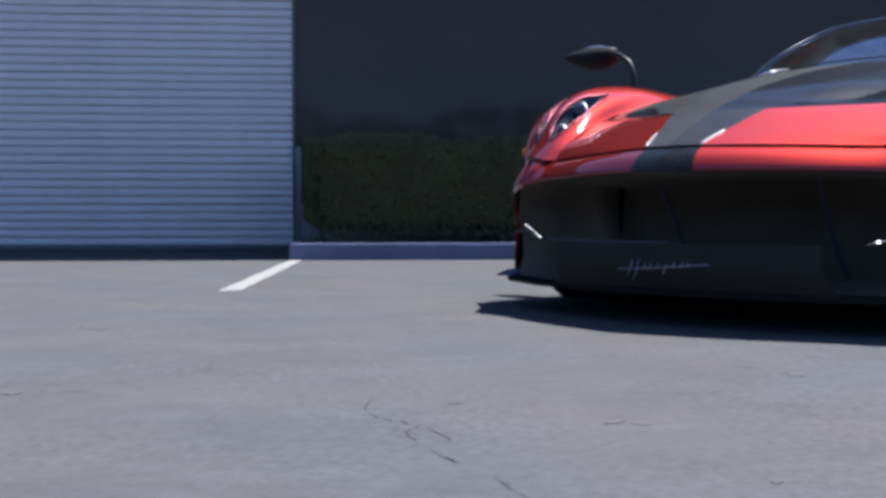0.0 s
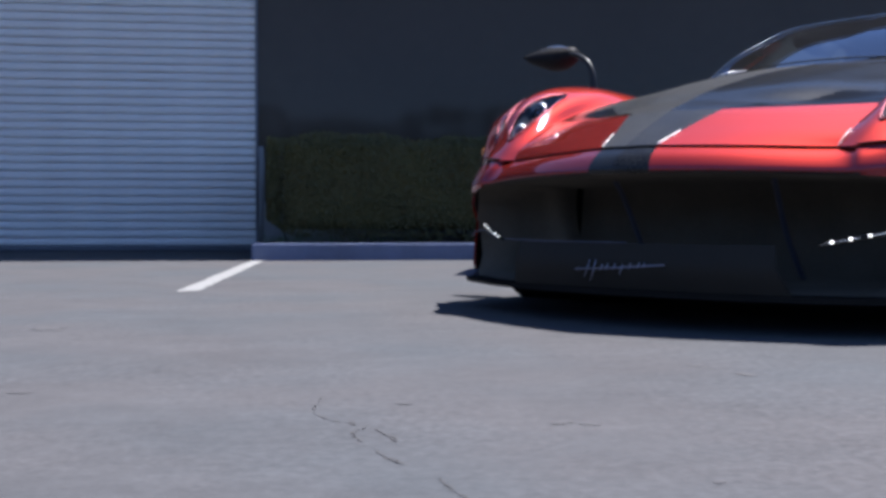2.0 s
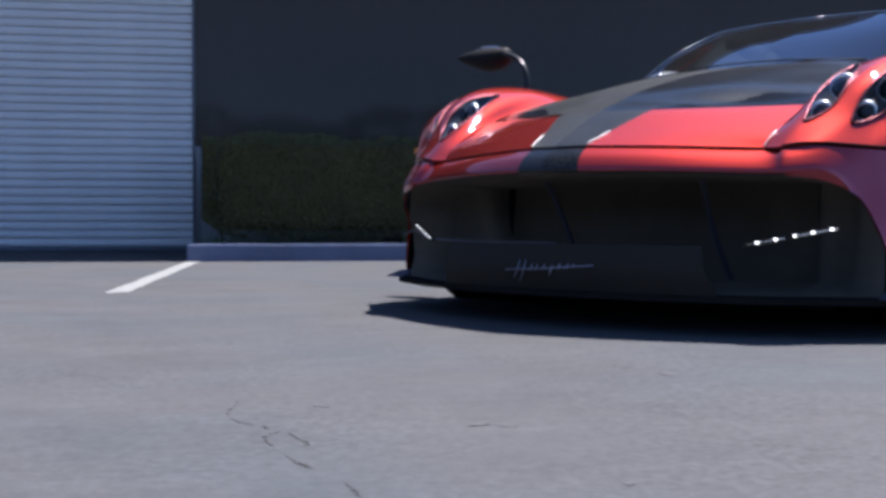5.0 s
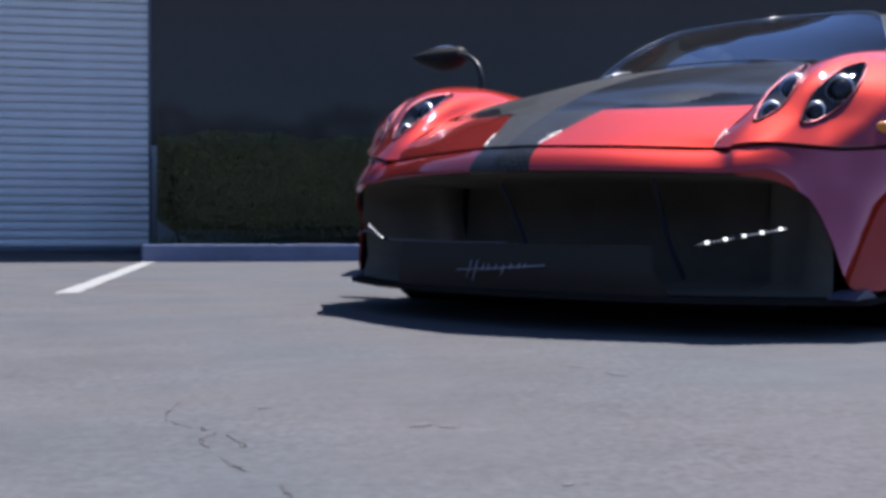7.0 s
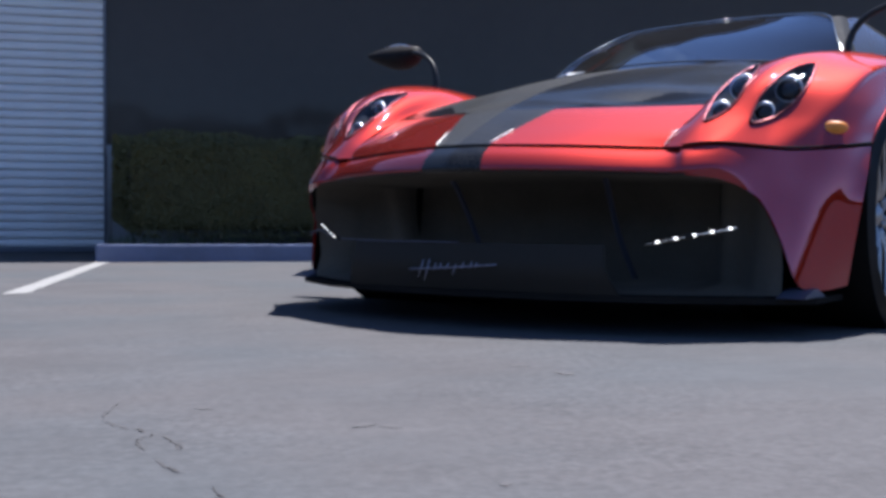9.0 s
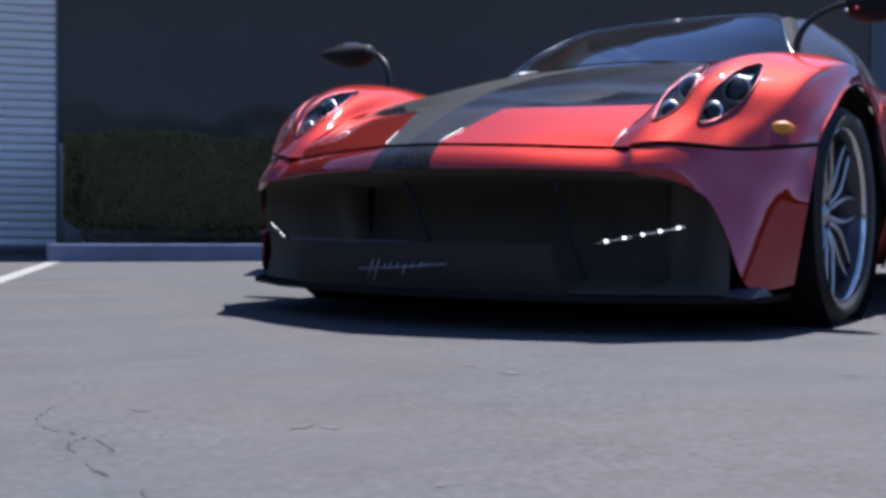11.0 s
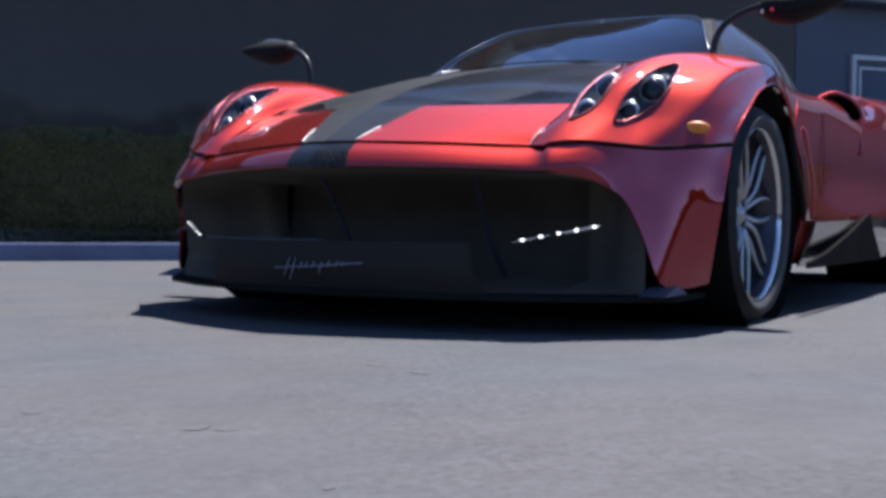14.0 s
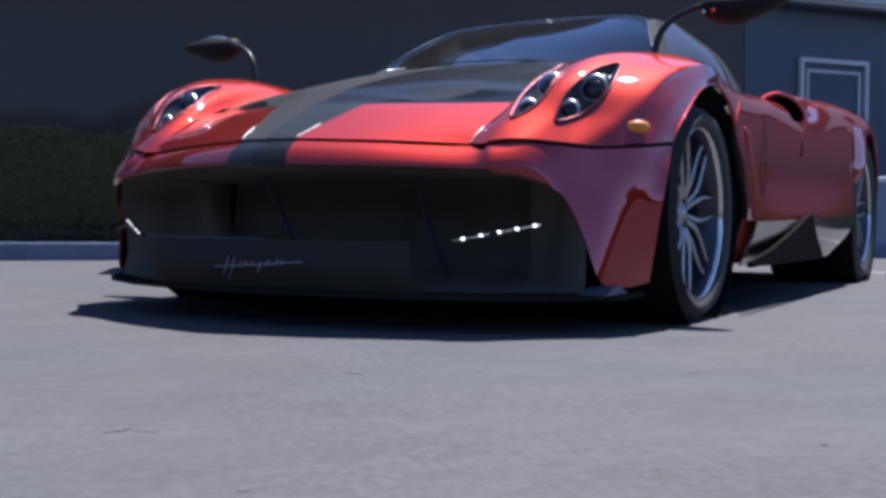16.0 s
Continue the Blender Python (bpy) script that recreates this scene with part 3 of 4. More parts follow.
def lamp(shape, s):
    """One pod: chrome bezel, dark bowl, two round projectors with chrome cups, a clear cover."""
    ring, normal, cen, ax, sd, poly = shape
    k = Vector((1, s, 1))
    f = lambda p: Vector((p.x * k.x, p.y * k.y, p.z * k.z))
    n = len(ring)
    bm = bmesh.new()
    levels = [(1.0, .002), (.93, -.018), (.80, -.045), (.45, -.06)]
    rows = [[bm.verts.new(f(cen + (q - cen) * sc + normal * dp)) for q in ring] for sc, dp in levels]
    for r, t in zip(rows, rows[1:]):
        for i in range(n):
            bm.faces.new([r[i], r[(i + 1) % n], t[(i + 1) % n], t[i]])
    bm.faces.new(rows[-1])
    body = part("headlamp", bm, M["lamp_bowl"], car, "almond-shaped headlamp with a grey bowl and round projectors")
    bz = bmesh.new()
    pts = [f(q + normal * .002) for q in ring]
    tube(bz, pts + pts[:2], 0.0038, 6, close=False)
    part("bezel", bz, M["bezel"], body, "dark chrome bezel")
    xs = [p[0] for p in poly]
    for t, r in ((.22, .025), (.60, .035)):
        c = cen + ax * (min(xs) + (max(xs) - min(xs)) * t) - normal * .022
        cs = [p[1] for p in poly if abs(p[0] - (c - cen).dot(ax)) < .03]
        c = c + sd * (sum(cs) / max(1, len(cs)))
        look_at = Vector((.93, .2, .3)).normalized()
        e1 = look_at.orthogonal().normalized()
        e2 = look_at.cross(e1)
        cup, dome = bmesh.new(), bmesh.new()
        circ = [c + (e1 * math.cos(a) + e2 * math.sin(a)) * r for a in np.linspace(0, math.tau, 25)[:-1]]
        rims = [f(q + look_at * .012) for q in circ]
        fat = [.0012 + .0065 * max(0, (q - c).z / r) for q in circ]
        tube(cup, rims + rims[:2], fat + fat[:2], 6, close=False)
        part("projector_ring", cup, M["reflector"], body, "chrome projector ring")
        prev = None
        for j in range(5):
            ang = j / 4 * math.pi / 2
            cur = [dome.verts.new(f(c + (q - c) * math.cos(ang) * .95 + look_at * (.006 + .6 * r * math.sin(ang)))) for q in circ] if j < 4 else None
            if prev and cur:
                for i in range(24):
                    dome.faces.new([prev[i], prev[(i + 1) % 24], cur[(i + 1) % 24], cur[i]])
            elif prev:
                dome.faces.new(prev)
            prev = cur
        part("projector_lens", dome, M["lens"], body)
    gl = bmesh.new()
    a = [gl.verts.new(f(q + normal * .003)) for q in ring]
    b = [gl.verts.new(f(cen + (q - cen) * .5 + normal * .012)) for q in ring]
    for i in range(n):
        gl.faces.new([a[i], a[(i + 1) % n], b[(i + 1) % n], b[i]])
    gl.faces.new(b)
    gl.normal_update()
    for fc in gl.faces:
        if fc.normal.dot(f(normal)) < 0:
            fc.normal_flip()
    cover = part("lamp_cover", gl, M["lamp_glass"], body, "clear lamp cover")
    cover.visible_shadow = False


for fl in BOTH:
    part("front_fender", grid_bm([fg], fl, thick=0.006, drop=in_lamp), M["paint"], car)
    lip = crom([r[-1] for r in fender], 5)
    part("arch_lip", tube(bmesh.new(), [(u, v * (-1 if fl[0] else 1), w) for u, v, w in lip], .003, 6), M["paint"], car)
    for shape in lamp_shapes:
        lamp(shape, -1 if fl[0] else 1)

# dark shut lines
gap = [r[0] for r in bumper[:4]] + [r for r in fender[0][1:]]
gap = crom([(u - .004, v, w + .003) for u, v, w in gap], 6)
hood_gap = crom([(u - .003, v, w - .004) for u, v, w in [r[3] for r in hood[:6]]], 6)
for s in (1, -1):
    part("shut_line", tube(bmesh.new(), [(u, v * s, w) for u, v, w in gap], .0038, 6), M["black"], car, "dark panel gap")
    part("shut_line", tube(bmesh.new(), [(u, v * s, w) for u, v, w in hood_gap], .0035, 6), M["black"], car, "dark panel gap")
    # bright trim at the lower ends of the stripe and at the hood corner
    for col, count in ((NH, 14), (-1, 16)):
        if s < 0 and col < 0:
            continue
        line = [(u + .001, v * s, w + .0025) for u, v, w in hg[0:count, col]]
        part("bright_trim", tube(bmesh.new(), line, [.0008] + [.0017] * (count - 2) + [.0006], 6), M["pale_metal"], car, "bright metal trim")

# lower fascia, duct and splitter
fascia = [
    [(2.275, 0, .235), (2.287, 0, .17), (2.268, 0, .105)],
    [(2.250, .30, .235), (2.264, .30, .17), (2.240, .33, .105)],
    [(2.180, .52, .238), (2.190, .54, .17), (2.165, .56, .105)],
    [(2.06, .71, .262), (2.075, .72, .18), (2.06, .74, .105)],
    [(2.012, .80, .245), (1.995, .82, .17), (1.975, .842, .10)]]
fas = surface(fascia, 6, 5)
part("lower_fascia", grid_bm([fas[:10]], (False, True), thick=0.01), M["gloss_black"], car, "satin black lower fascia")
top_edge = [r[3] for r in bumper[:9]]
low_edge = [fascia[0][0], (2.268, .1, .235), (2.247, .31, .235), (2.18, .52, .238), (2.14, .59, .245), (2.10, .65, .255), (2.07, .70, .262), (2.04, .75, .258), (2.012, .80, .245)]
sill_edge = [(2.25, 0, .107), (2.24, .1, .107), (2.22, .31, .107), (2.15, .53, .107), (2.12, .59, .107), (2.08, .65, .107), (2.05, .70, .107), (2.02, .75, .107), (1.985, .80, .107)]
deep_by = (.64, .63, .60, .48, .34, .28, .20, .12, .04)
duct = [[t, (t[0] - d, t[1] * .93, t[2] - .01), (b[0] - d, b[1] * .93, b[2] + .02), b] for t, b, d in zip(top_edge, sill_edge, deep_by)]
duct[-1] = [top_edge[-1], (1.975, .795, .255), (1.965, .795, .18), sill_edge[-1]]
part("air_duct", grid_bm([surface(duct, 4, 1)], (False, True), core=(2.6, 0, .33)), M["mouth"], car, "black duct behind the grille")
# paler tube for the light along the far fascia edge; near edge left dark
part("fascia_edge_light", tube(bmesh.new(), [(u + .003, -v, w + .001) for u, v, w in crom(low_edge, 3)], .0024, 6), M["bar"], car, "pale line drawn for the light on the far fascia edge")
sp = [(2.285, 0), (2.272, .1), (2.25, .33), (2.175, .565), (2.06, .76), (2.035, .80), (1.955, .88), (1.72, .875), (1.70, 0)]
for fl in (1, -1):
    part("splitter", prism(bmesh.new(), [(u, v * fl) for u, v in sp], 2, .088, .104), M["skirt"], car, "matt black splitter blade", smooth=False)
    part("splitter_fin", prism(bmesh.new(), [(2.03, .104), (1.965, .122), (1.92, .126), (1.86, .104)], 1, fl * .80, fl * .872), M["bar"], car, "low wedge on the splitter end", smooth=False)
    fin = bmesh.new()
    tube(fin, crom([(1.94, .270 * fl, .425), (1.906, .263 * fl, .38), (1.826, .256 * fl, .255), (1.72, .262 * fl, .112)], 5), 0.0085, 6)
    part("grille_bar", fin, M["bar"], car, "slim blue-grey grille bar")

# cabin
screen = [
    [(1.08, 0, .847), (1.06, .28, .843), (.98, .48, .820), (.86, .645, .777)],
    [(.74, 0, .992), (.735, .22, .987), (.72, .40, .970), (.70, .54, .944)],
    [(.38, 0, 1.118), (.39, .2, 1.112), (.43, .35, 1.098), (.48, .445, 1.068)]]
part("windscreen", grid_bm([surface(screen, 8, 8)], (False, True)), M["screen"], car, "tinted windscreen reflecting blue sky").visible_shadow = False
sideglass = [
    [(.385, .476, 1.076), (.655, .580, .933), (.83, .672, .776)],
    [(.2, .472, 1.10), (.3, .655, .955), (.4, .755, .787)],
    [(-.2, .395, 1.085), (-.15, .58, .955), (-.1, .70, .80)],
    [(-.7, .32, 1.0), (-.6, .455, .91), (-.5, .60, .83)]]
roof = [
    [(.38, 0, 1.120), (.41, .25, 1.109), (.48, .445, 1.07)],
    [(.15, 0, 1.150), (.16, .28, 1.138), (.20, .472, 1.10)],
    [(-.2, 0, 1.163), (-.2, .24, 1.145), (-.2, .395, 1.085)],
    [(-.7, 0, 1.105), (-.7, .20, 1.085), (-.7, .32, 1.0)],
    [(-1.2, 0, 1.01), (-1.15, .18, .99), (-1.1, .28, .93)],
    [(-1.7, 0, .93), (-1.7, .2, .915), (-1.7, .34, .88)],
    [(-2.25, 0, .85), (-2.25, .2, .848), (-2.25, .4, .84)]]
part("roof", grid_bm([surface(roof, 6, 6)], (False, True), thick=0.01), M["carbon"], car, "black carbon roof and engine cover")
quarter = [
    [(-.7, .32, 1.0), (-.6, .455, .91), (-.5, .60, .83)],
    [(-1.1, .28, .93), (-1.1, .42, .90), (-1.1, .62, .882)],
    [(-1.7, .34, .88), (-1.7, .42, .878), (-1.7, .50, .873)],
    [(-2.25, .4, .84), (-2.25, .4, .84), (-2.25, .41, .84)]]
side_front = [
    [(.86, .65, .775), (.89, .80, .768), (1.03, .94, .70), (1.14, .967, .575), (1.035, .968, .46), (.985, .955, .32), (1.06, .93, .16)],
    [(.70, .70, .778), (.70, .83, .760), (.72, .930, .705), (.73, .953, .60), (.74, .954, .44), (.74, .960, .30), (.74, .945, .16)],
    [(.40, .755, .787), (.40, .85, .766), (.40, .922, .715), (.40, .943, .60), (.40, .946, .44), (.40, .964, .30), (.40, .945, .16)]]
side_rear = [
    [(0, .71, .796), (0, .86, .780), (0, .930, .71), (0, .952, .60), (0, .956, .44), (0, .976, .30), (0, .950, .16)],
    [(-.4, .61, .828), (-.4, .88, .82), (-.4, .955, .75), (-.4, .978, .62), (-.4, .982, .45), (-.4, .992, .30), (-.4, .96, .16)],
    [(-.8, .70, .87), (-.8, .86, .865), (-.82, .96, .79), (-.86, .995, .64), (-.90, 1.0, .50), (-.90, 1.003, .33), (-.5, .965, .16)]]
side = side_front + side_rear
haunch = [
    [(-.8, .70, .87), (-.8, .86, .865), (-.82, .96, .79), (-.86, .995, .64), (-.98, .998, .50)],
    [(-1.1, .62, .885), (-1.1, .85, .88), (-1.1, .96, .82), (-1.12, 1.0, .74), (-1.14, 1.0, .665)],
    [(-1.4, .55, .89), (-1.4, .83, .885), (-1.4, .95, .84), (-1.4, 1.0, .79), (-1.4, 1.005, .755)],
    [(-1.7, .50, .875), (-1.7, .80, .87), (-1.7, .94, .82), (-1.68, .99, .74), (-1.66, 1.0, .665)],
    [(-2.0, .45, .855), (-2.0, .76, .845), (-1.97, .9, .79), (-1.9, .97, .66), (-1.82, .985, .50)],
    [(-2.25, .41, .84), (-2.22, .7, .825), (-2.17, .83, .76), (-2.08, .92, .60), (-1.95, .95, .33)]]
tail = [
    [(-2.25, 0, .85), (-2.25, .2, .848), (-2.25, .41, .84), (-2.22, .7, .825), (-2.17, .83, .76), (-2.08, .92, .60), (-1.95, .95, .33)],
    [(-2.30, 0, .70), (-2.30, .2, .70), (-2.29, .41, .70), (-2.25, .65, .68), (-2.2, .78, .63), (-2.1, .88, .50), (-1.98, .94, .30)],
    [(-2.27, 0, .40), (-2.27, .2, .40), (-2.26, .41, .40), (-2.22, .62, .38), (-2.16, .75, .34), (-2.08, .85, .30), (-1.98, .92, .22)],
    [(-2.15, 0, .15), (-2.15, .2, .15), (-2.15, .41, .15), (-2.12, .6, .15), (-2.08, .72, .15), (-2.02, .83, .15), (-1.95, .90, .15)]]
for fl in BOTH:
    part("side_window", grid_bm([surface(sideglass, 6, 6)], fl), M["side_glass"], car, "pale green tinted side glass").visible_shadow = False
    part("rear_quarter", grid_bm([surface(quarter, 6, 4)], fl, thick=0.01), M["paint"], car)
    part("door_side", grid_bm([surface(side, 12, 8)], fl, thick=0.01, drop=lambda p: -.20 < p[0] < .12 and p[2] > .70 and .755 < p[1] < .935), M["paint"], car)
    part("rear_fender", grid_bm([surface(haunch, 6, 6)], fl, thick=0.01), M["paint"], car)
    s = -1 if fl[0] else 1
    part("a_pillar", grid_bm([surface([[(.86, .645, .777), (.845, .662, .782), (.82, .672, .776)], [(.70, .54, .946), (.685, .563, .947), (.655, .580, .936)], [(.48, .445, 1.070), (.44, .465, 1.080), (.385, .476, 1.078)]], 6, 4)], fl, thick=.012), M["pillar"], car)
part("rear_fascia", grid_bm([surface(tail, 5, 5)], (False, True), thick=0.01), M["paint"], car)
part("underbody", boxed(-2.1, -.86, .148, 1.52, .86, .17), M["black"], car, smooth=False)
part("cabin_tub", boxed(-1.9, -.62, .155, .9, .62, .80, bevel=0.05), M["leather"], car, "dark cabin interior")

# hidden black blocks added so no light shows through gaps in the skin
for s in (1, -1):
    part("sill_plug", boxed(-.78, min(.63 * s, .90 * s), .175, 1.0, max(.63 * s, .90 * s), .655, bevel=.02), M["black"], car, "black block added behind the door skin to close gaps", smooth=False)
    part("arch_plug", boxed(.88, min(.55 * s, .82 * s), .60, .98, max(.55 * s, .82 * s), .75, bevel=.01), M["black"], car, "black block added behind the wheel arch to close gaps", smooth=False)

# wheels
def wheel_at(u, v, radius, rim_r, width, s, shift=0.0):
    hub_z = radius
    m = pose(u, v * s, hub_z, 0, 0, 0 if s > 0 else 180)
    w = part("wheel", lathe(bmesh.new(), [(rim_r - .009, -.014), (rim_r - .007, -.006), (rim_r - .003, -.002), (rim_r, -.004), (rim_r + .003, -.012), (rim_r + .002, -.03)], 64), M["alloy"], car, "polished alloy wheel", at=m)
    R = radius
    part("rim_barrel", lathe(bmesh.new(), [(rim_r - .0085, -.0135), (rim_r - .020, -.05), (rim_r - .032, -.09), (rim_r - .04, -width * .9), (rim_r - .02, -width * .9)], 64), M["barrel"], w, "dark inner rim barrel")
    ty = [(rim_r - .004, -.012), (rim_r + .012, .006), (rim_r + .035, .016), (R - .03, .012), (R - .012, -.004), (R - .002, -.026), (R, -.06), (R, -width + .06), (R - .012, -width + .02), (R - .04, -width), (rim_r - .004, -width)]
    part("tyre", lathe(bmesh.new(), ty, 64), M["rubber"], w, "black low-profile tyre")
    for k in range(7):
        a = k * math.tau / 7 + 0.35
        for d in (-1, 1):
            pts = []
            for r, off in ((.045, .012), (.10, .030), (.17, .034), (rim_r - .015, .026)):
                th = a + d * off / r
                pts.append((r * math.cos(th), -.032 - (.035 if r < .1 else 0.02) * (1 - r / rim_r) , r * math.sin(th)))
            sp_ = bmesh.new()
            tube(sp_, crom(pts, 4), list(np.linspace(.0105, .007, 13)), 6)
            part("spoke", sp_, M["alloy_dark"], w)
    part("hub", lathe(bmesh.new(), [(0.0001, -.046), (.018, -.046), (.022, -.052), (.034, -.058), (.05, -.07), (.055, -.09)], 24), M["alloy_dark"], w)
    part("brake_disc", lathe(bmesh.new(), [(.07, -.10), (.19, -.10), (.19, -.13), (.07, -.13)], 40), M["steel"], w, "grey brake disc")
    part("wheel_liner", lathe(bmesh.new(), [(R + .05, .008), (R + .045, -.03), (R + .045, -.40), (0.01, -.40)], 40), M["black"], w, "dark wheel arch liner", at=pose(-shift if s > 0 else shift, 0, .015 if shift else 0))
    return w


for s in (1, -1):
    wheel_at(1.425, .940, .318, .2535, .255, s, .0275)
    wheel_at(-1.3975, .975, .355, .268, .335, s)

# daytime lamps, badge, indicators, mirrors, scoops, sills
for s in (1, -1):
    blade = bmesh.new()
    a, b = Vector((2.188, .515 * s, .236)), Vector((2.062, (.712 if s > 0 else .694) * s, .281))
    tube(blade, [a, a.lerp(b, .5) + Vector((.006, 0, 0)), b], [.004, .008, .004], 6)
    lampbar = part("daytime_lamp", blade, M["gloss_black"], car, "slim row of five lit lamps")
    for k in range(5):
        c = a.lerp(b, .14 + .195 * k)
        bulb = bmesh.new()
        bmesh.ops.create_uvsphere(bulb, u_segments=10, v_segments=6, radius=.005 if s > 0 else .003)
        bmesh.ops.scale(bulb, vec=(.6, 1.25, .8), verts=bulb.verts)
        bmesh.ops.translate(bulb, vec=c + Vector((.0095, .005 * s, .002)), verts=bulb.verts)
        part("led", bulb, M["led"], lampbar, "lit white lamp")
    part("led_strip", tube(bmesh.new(), [a.lerp(b, e) + Vector((.0095, .004 * s, .001)) for e in (.03, .3, .6, .99)], [.0004, .0009, .0012, .0014], 5), M["led_dim"], lampbar, "thin lit strip")
    # amber side indicator on the fender
    ind = bmesh.new()
    bmesh.ops.create_uvsphere(ind, u_segments=20, v_segments=10, radius=1.0)
    bmesh.ops.scale(ind, vec=(.034, .010, .0175), verts=ind.verts)
    ang = math.atan2(-.073, .041)
    bmesh.ops.rotate(ind, cent=(0, 0, 0), matrix=Matrix.Rotation(ang if s > 0 else -ang, 3, "Z"), verts=ind.verts)
    spot = fender_tree.find_nearest(Vector((1.853, .888, .541) if s > 0 else (1.79, .93, .541)))[0]
    bmesh.ops.translate(ind, vec=(spot.x + .002, (spot.y + .002) * s, spot.z), verts=ind.verts)
    part("side_indicator", ind, M["amber"], car, "oval amber side indicator")
    # mirror on a curved stem
    stem = bmesh.new()
    path = crom([(1.352, .770, .78), (1.348, .771, .835), (1.340, .790, .882), (1.330, .828, .918), (1.320, .880, .941), (1.318, .925, .948)], 5)
    tube(stem, [(u, v * s, w) for u, v, w in path], list(np.linspace(.013, .008, len(path))), 8)
    mirror = part("door_mirror", stem, M["stem"], car, "leaf-shaped mirror on a curved black stem")
    head = bmesh.new()
    secs = [(.890, .946, .012, .02), (.905, .944, .030, .035), (.945, .936, .043, .055), (1.0, .934, .046, .062), (1.06, .941, .036, .055), (1.115, .948, .020, .038), (1.145, .953, .008, .018), (1.158, .954, .002, .005)]
    sm = crom(secs, 3)
    rings = [[head.verts.new((1.31 - .02 + d * math.cos(t), v * s, w + h * math.sin(t))) for t in np.linspace(0, math.tau, 21)[:-1]] for v, w, h, d in sm]
    for r, q in zip(rings, rings[1:]):
        for i in range(20):
            head.faces.new([r[i], r[(i + 1) % 20], q[(i + 1) % 20], q[i]])
    head.faces.new(rings[0])
    head.faces.new(rings[-1])
    bmesh.ops.recalc_face_normals(head, faces=head.faces)
    part("mirror_head", head, M["mirror_shell"], mirror, "dark mirror housing")
    part("mirror_strip", tube(bmesh.new(), [(1.345, v * s, w) for v, w in ((.90, .966), (.93, .975), (.98, .977), (1.03, .972))], [.002, .004, .0035, .0015], 6), M["chrome"], mirror, "bright strip")
    # one chrome and one red dot, on the near mirror only
    for du, dv, dw, mm in ((.03, .916, .922, "chrome"), (.035, .945, .924, "red_dot")):
        if s < 0:
            continue
        dot = bmesh.new()
        bmesh.ops.create_uvsphere(dot, u_segments=8, v_segments=6, radius=.006)
        bmesh.ops.translate(dot, vec=(1.338 + du * .4, dv * s, dw), verts=dot.verts)
        part("mirror_dot", dot, M[mm], mirror)
    # air scoop on the rear shoulder
    rim = [(.12, .785, .768), (.075, .812, .800), (.03, .850, .815), (-.04, .895, .797), (-.09, .925, .748), (-.075, .942, .688)]
    rows = [rim, [(u - .16, v, w + .012) for u, v, w in rim], [(u - .42, v, w + .028) for u, v, w in rim], [(u - .80, v - .02, w + .02) for u, v, w in rim]]
    part("air_scoop", grid_bm([surface(rows, 6, 6)], (s < 0,), core=(-.4, .8 * s, .6), thick=.008), M["paint"], car)
    part("scoop_rim", tube(bmesh.new(), [(u, v * s, w) for u, v, w in crom(rim, 6)], .009, 8), M["paint"], car, "rounded red scoop rim")
    inner = [rim, [(u - .07, .86 + (v - .86) * .9, .74 + (w - .74) * .9) for u, v, w in rim], [(u - .30, .85 + (v - .86) * .5, .70 + (w - .74) * .4) for u, v, w in rim]]
    part("scoop_duct", grid_bm([surface(inner, 2, 6)], (s < 0,), core=(.6, .85 * s, .7)), M["black"], car)
    # dark sill blade and polished sill
    bl = prism(bmesh.new(), [(1.08, .168), (.80, .200), (.45, .262), (.13, .328), (.09, .330), (.06, .300), (0, .250), (-.13, .168), (-.12, .150), (.5, .150), (1.08, .150)], 1, .992 * s, 1.006 * s)
    part("side_skirt", bl, M["skirt"], car, "dark side skirt blade", smooth=False)
    sill = [[(.90, .981, .297), (.93, .973, .24), (1.0, .948, .15)], [(.40, .989, .305), (.40, .982, .24), (.40, .952, .15)], [(0, .998, .315), (0, .99, .24), (0, .958, .15)],
            [(-.4, 1.01, .322), (-.36, 1.003, .24), (-.24, .968, .15)], [(-.90, 1.014, .333), (-.74, 1.008, .25), (-.42, .974, .155)]]
    part("sill_panel", grid_bm([surface(sill, 6, 6)], (s < 0,), thick=.006), M["sill"], car, "polished black sill panel")
    # black tube standing in for the shade behind the front wheel arch
    part("arch_edge_shade", tube(bmesh.new(), [(u, v * s, w) for u, v, w in crom([(1.165, .955, .60), (1.12, .957, .505), (1.045, .96, .41), (.97, .958, .305)], 4)], [.006] + [.013] * 11 + [.006], 6), M["black"], car)
    part("fender_strip", tube(bmesh.new(), [(u, v * s, w) for u, v, w in crom([(1.02, .962, .60), (.95, .960, .52), (.885, .958, .45), (.86, .957, .38), (.855, .958, .305)], 5)], [.004] + [.013] * 19 + [.006], 8), M["paint"], car, "raised strip behind the front wheel")
    door_gap = crom([(.60, .80, .79), (.66, .925, .705), (.70, .957, .60), (.72, .961, .45), (.70, .95, .34)], 5)
    part("shut_line", tube(bmesh.new(), [(u, v * s, w) for u, v, w in door_gap], .0015, 6), M["black"], car, "dark panel gap")
    part("door_catch", tube(bmesh.new(), [(u, v * s, w) for u, v, w in ((.045, .945, .635), (.03, .951, .60), (.06, .952, .565))], [.003, .007, .009], 8), M["bezel"], car, "small door catch")
    # flared lip ahead of the rear wheel
    flare = [[(-.95, .985, .755), (-.92, 1.0, .68), (-.90, 1.004, .58), (-.90, 1.002, .49)], [(-1.10, 1.012, .752), (-1.06, 1.034, .665), (-1.0, 1.036, .565), (-.93, 1.008, .48)], [(-1.2, .99, .765), (-1.16, 1.0, .68), (-1.07, 1.0, .58), (-.96, .995, .48)]]
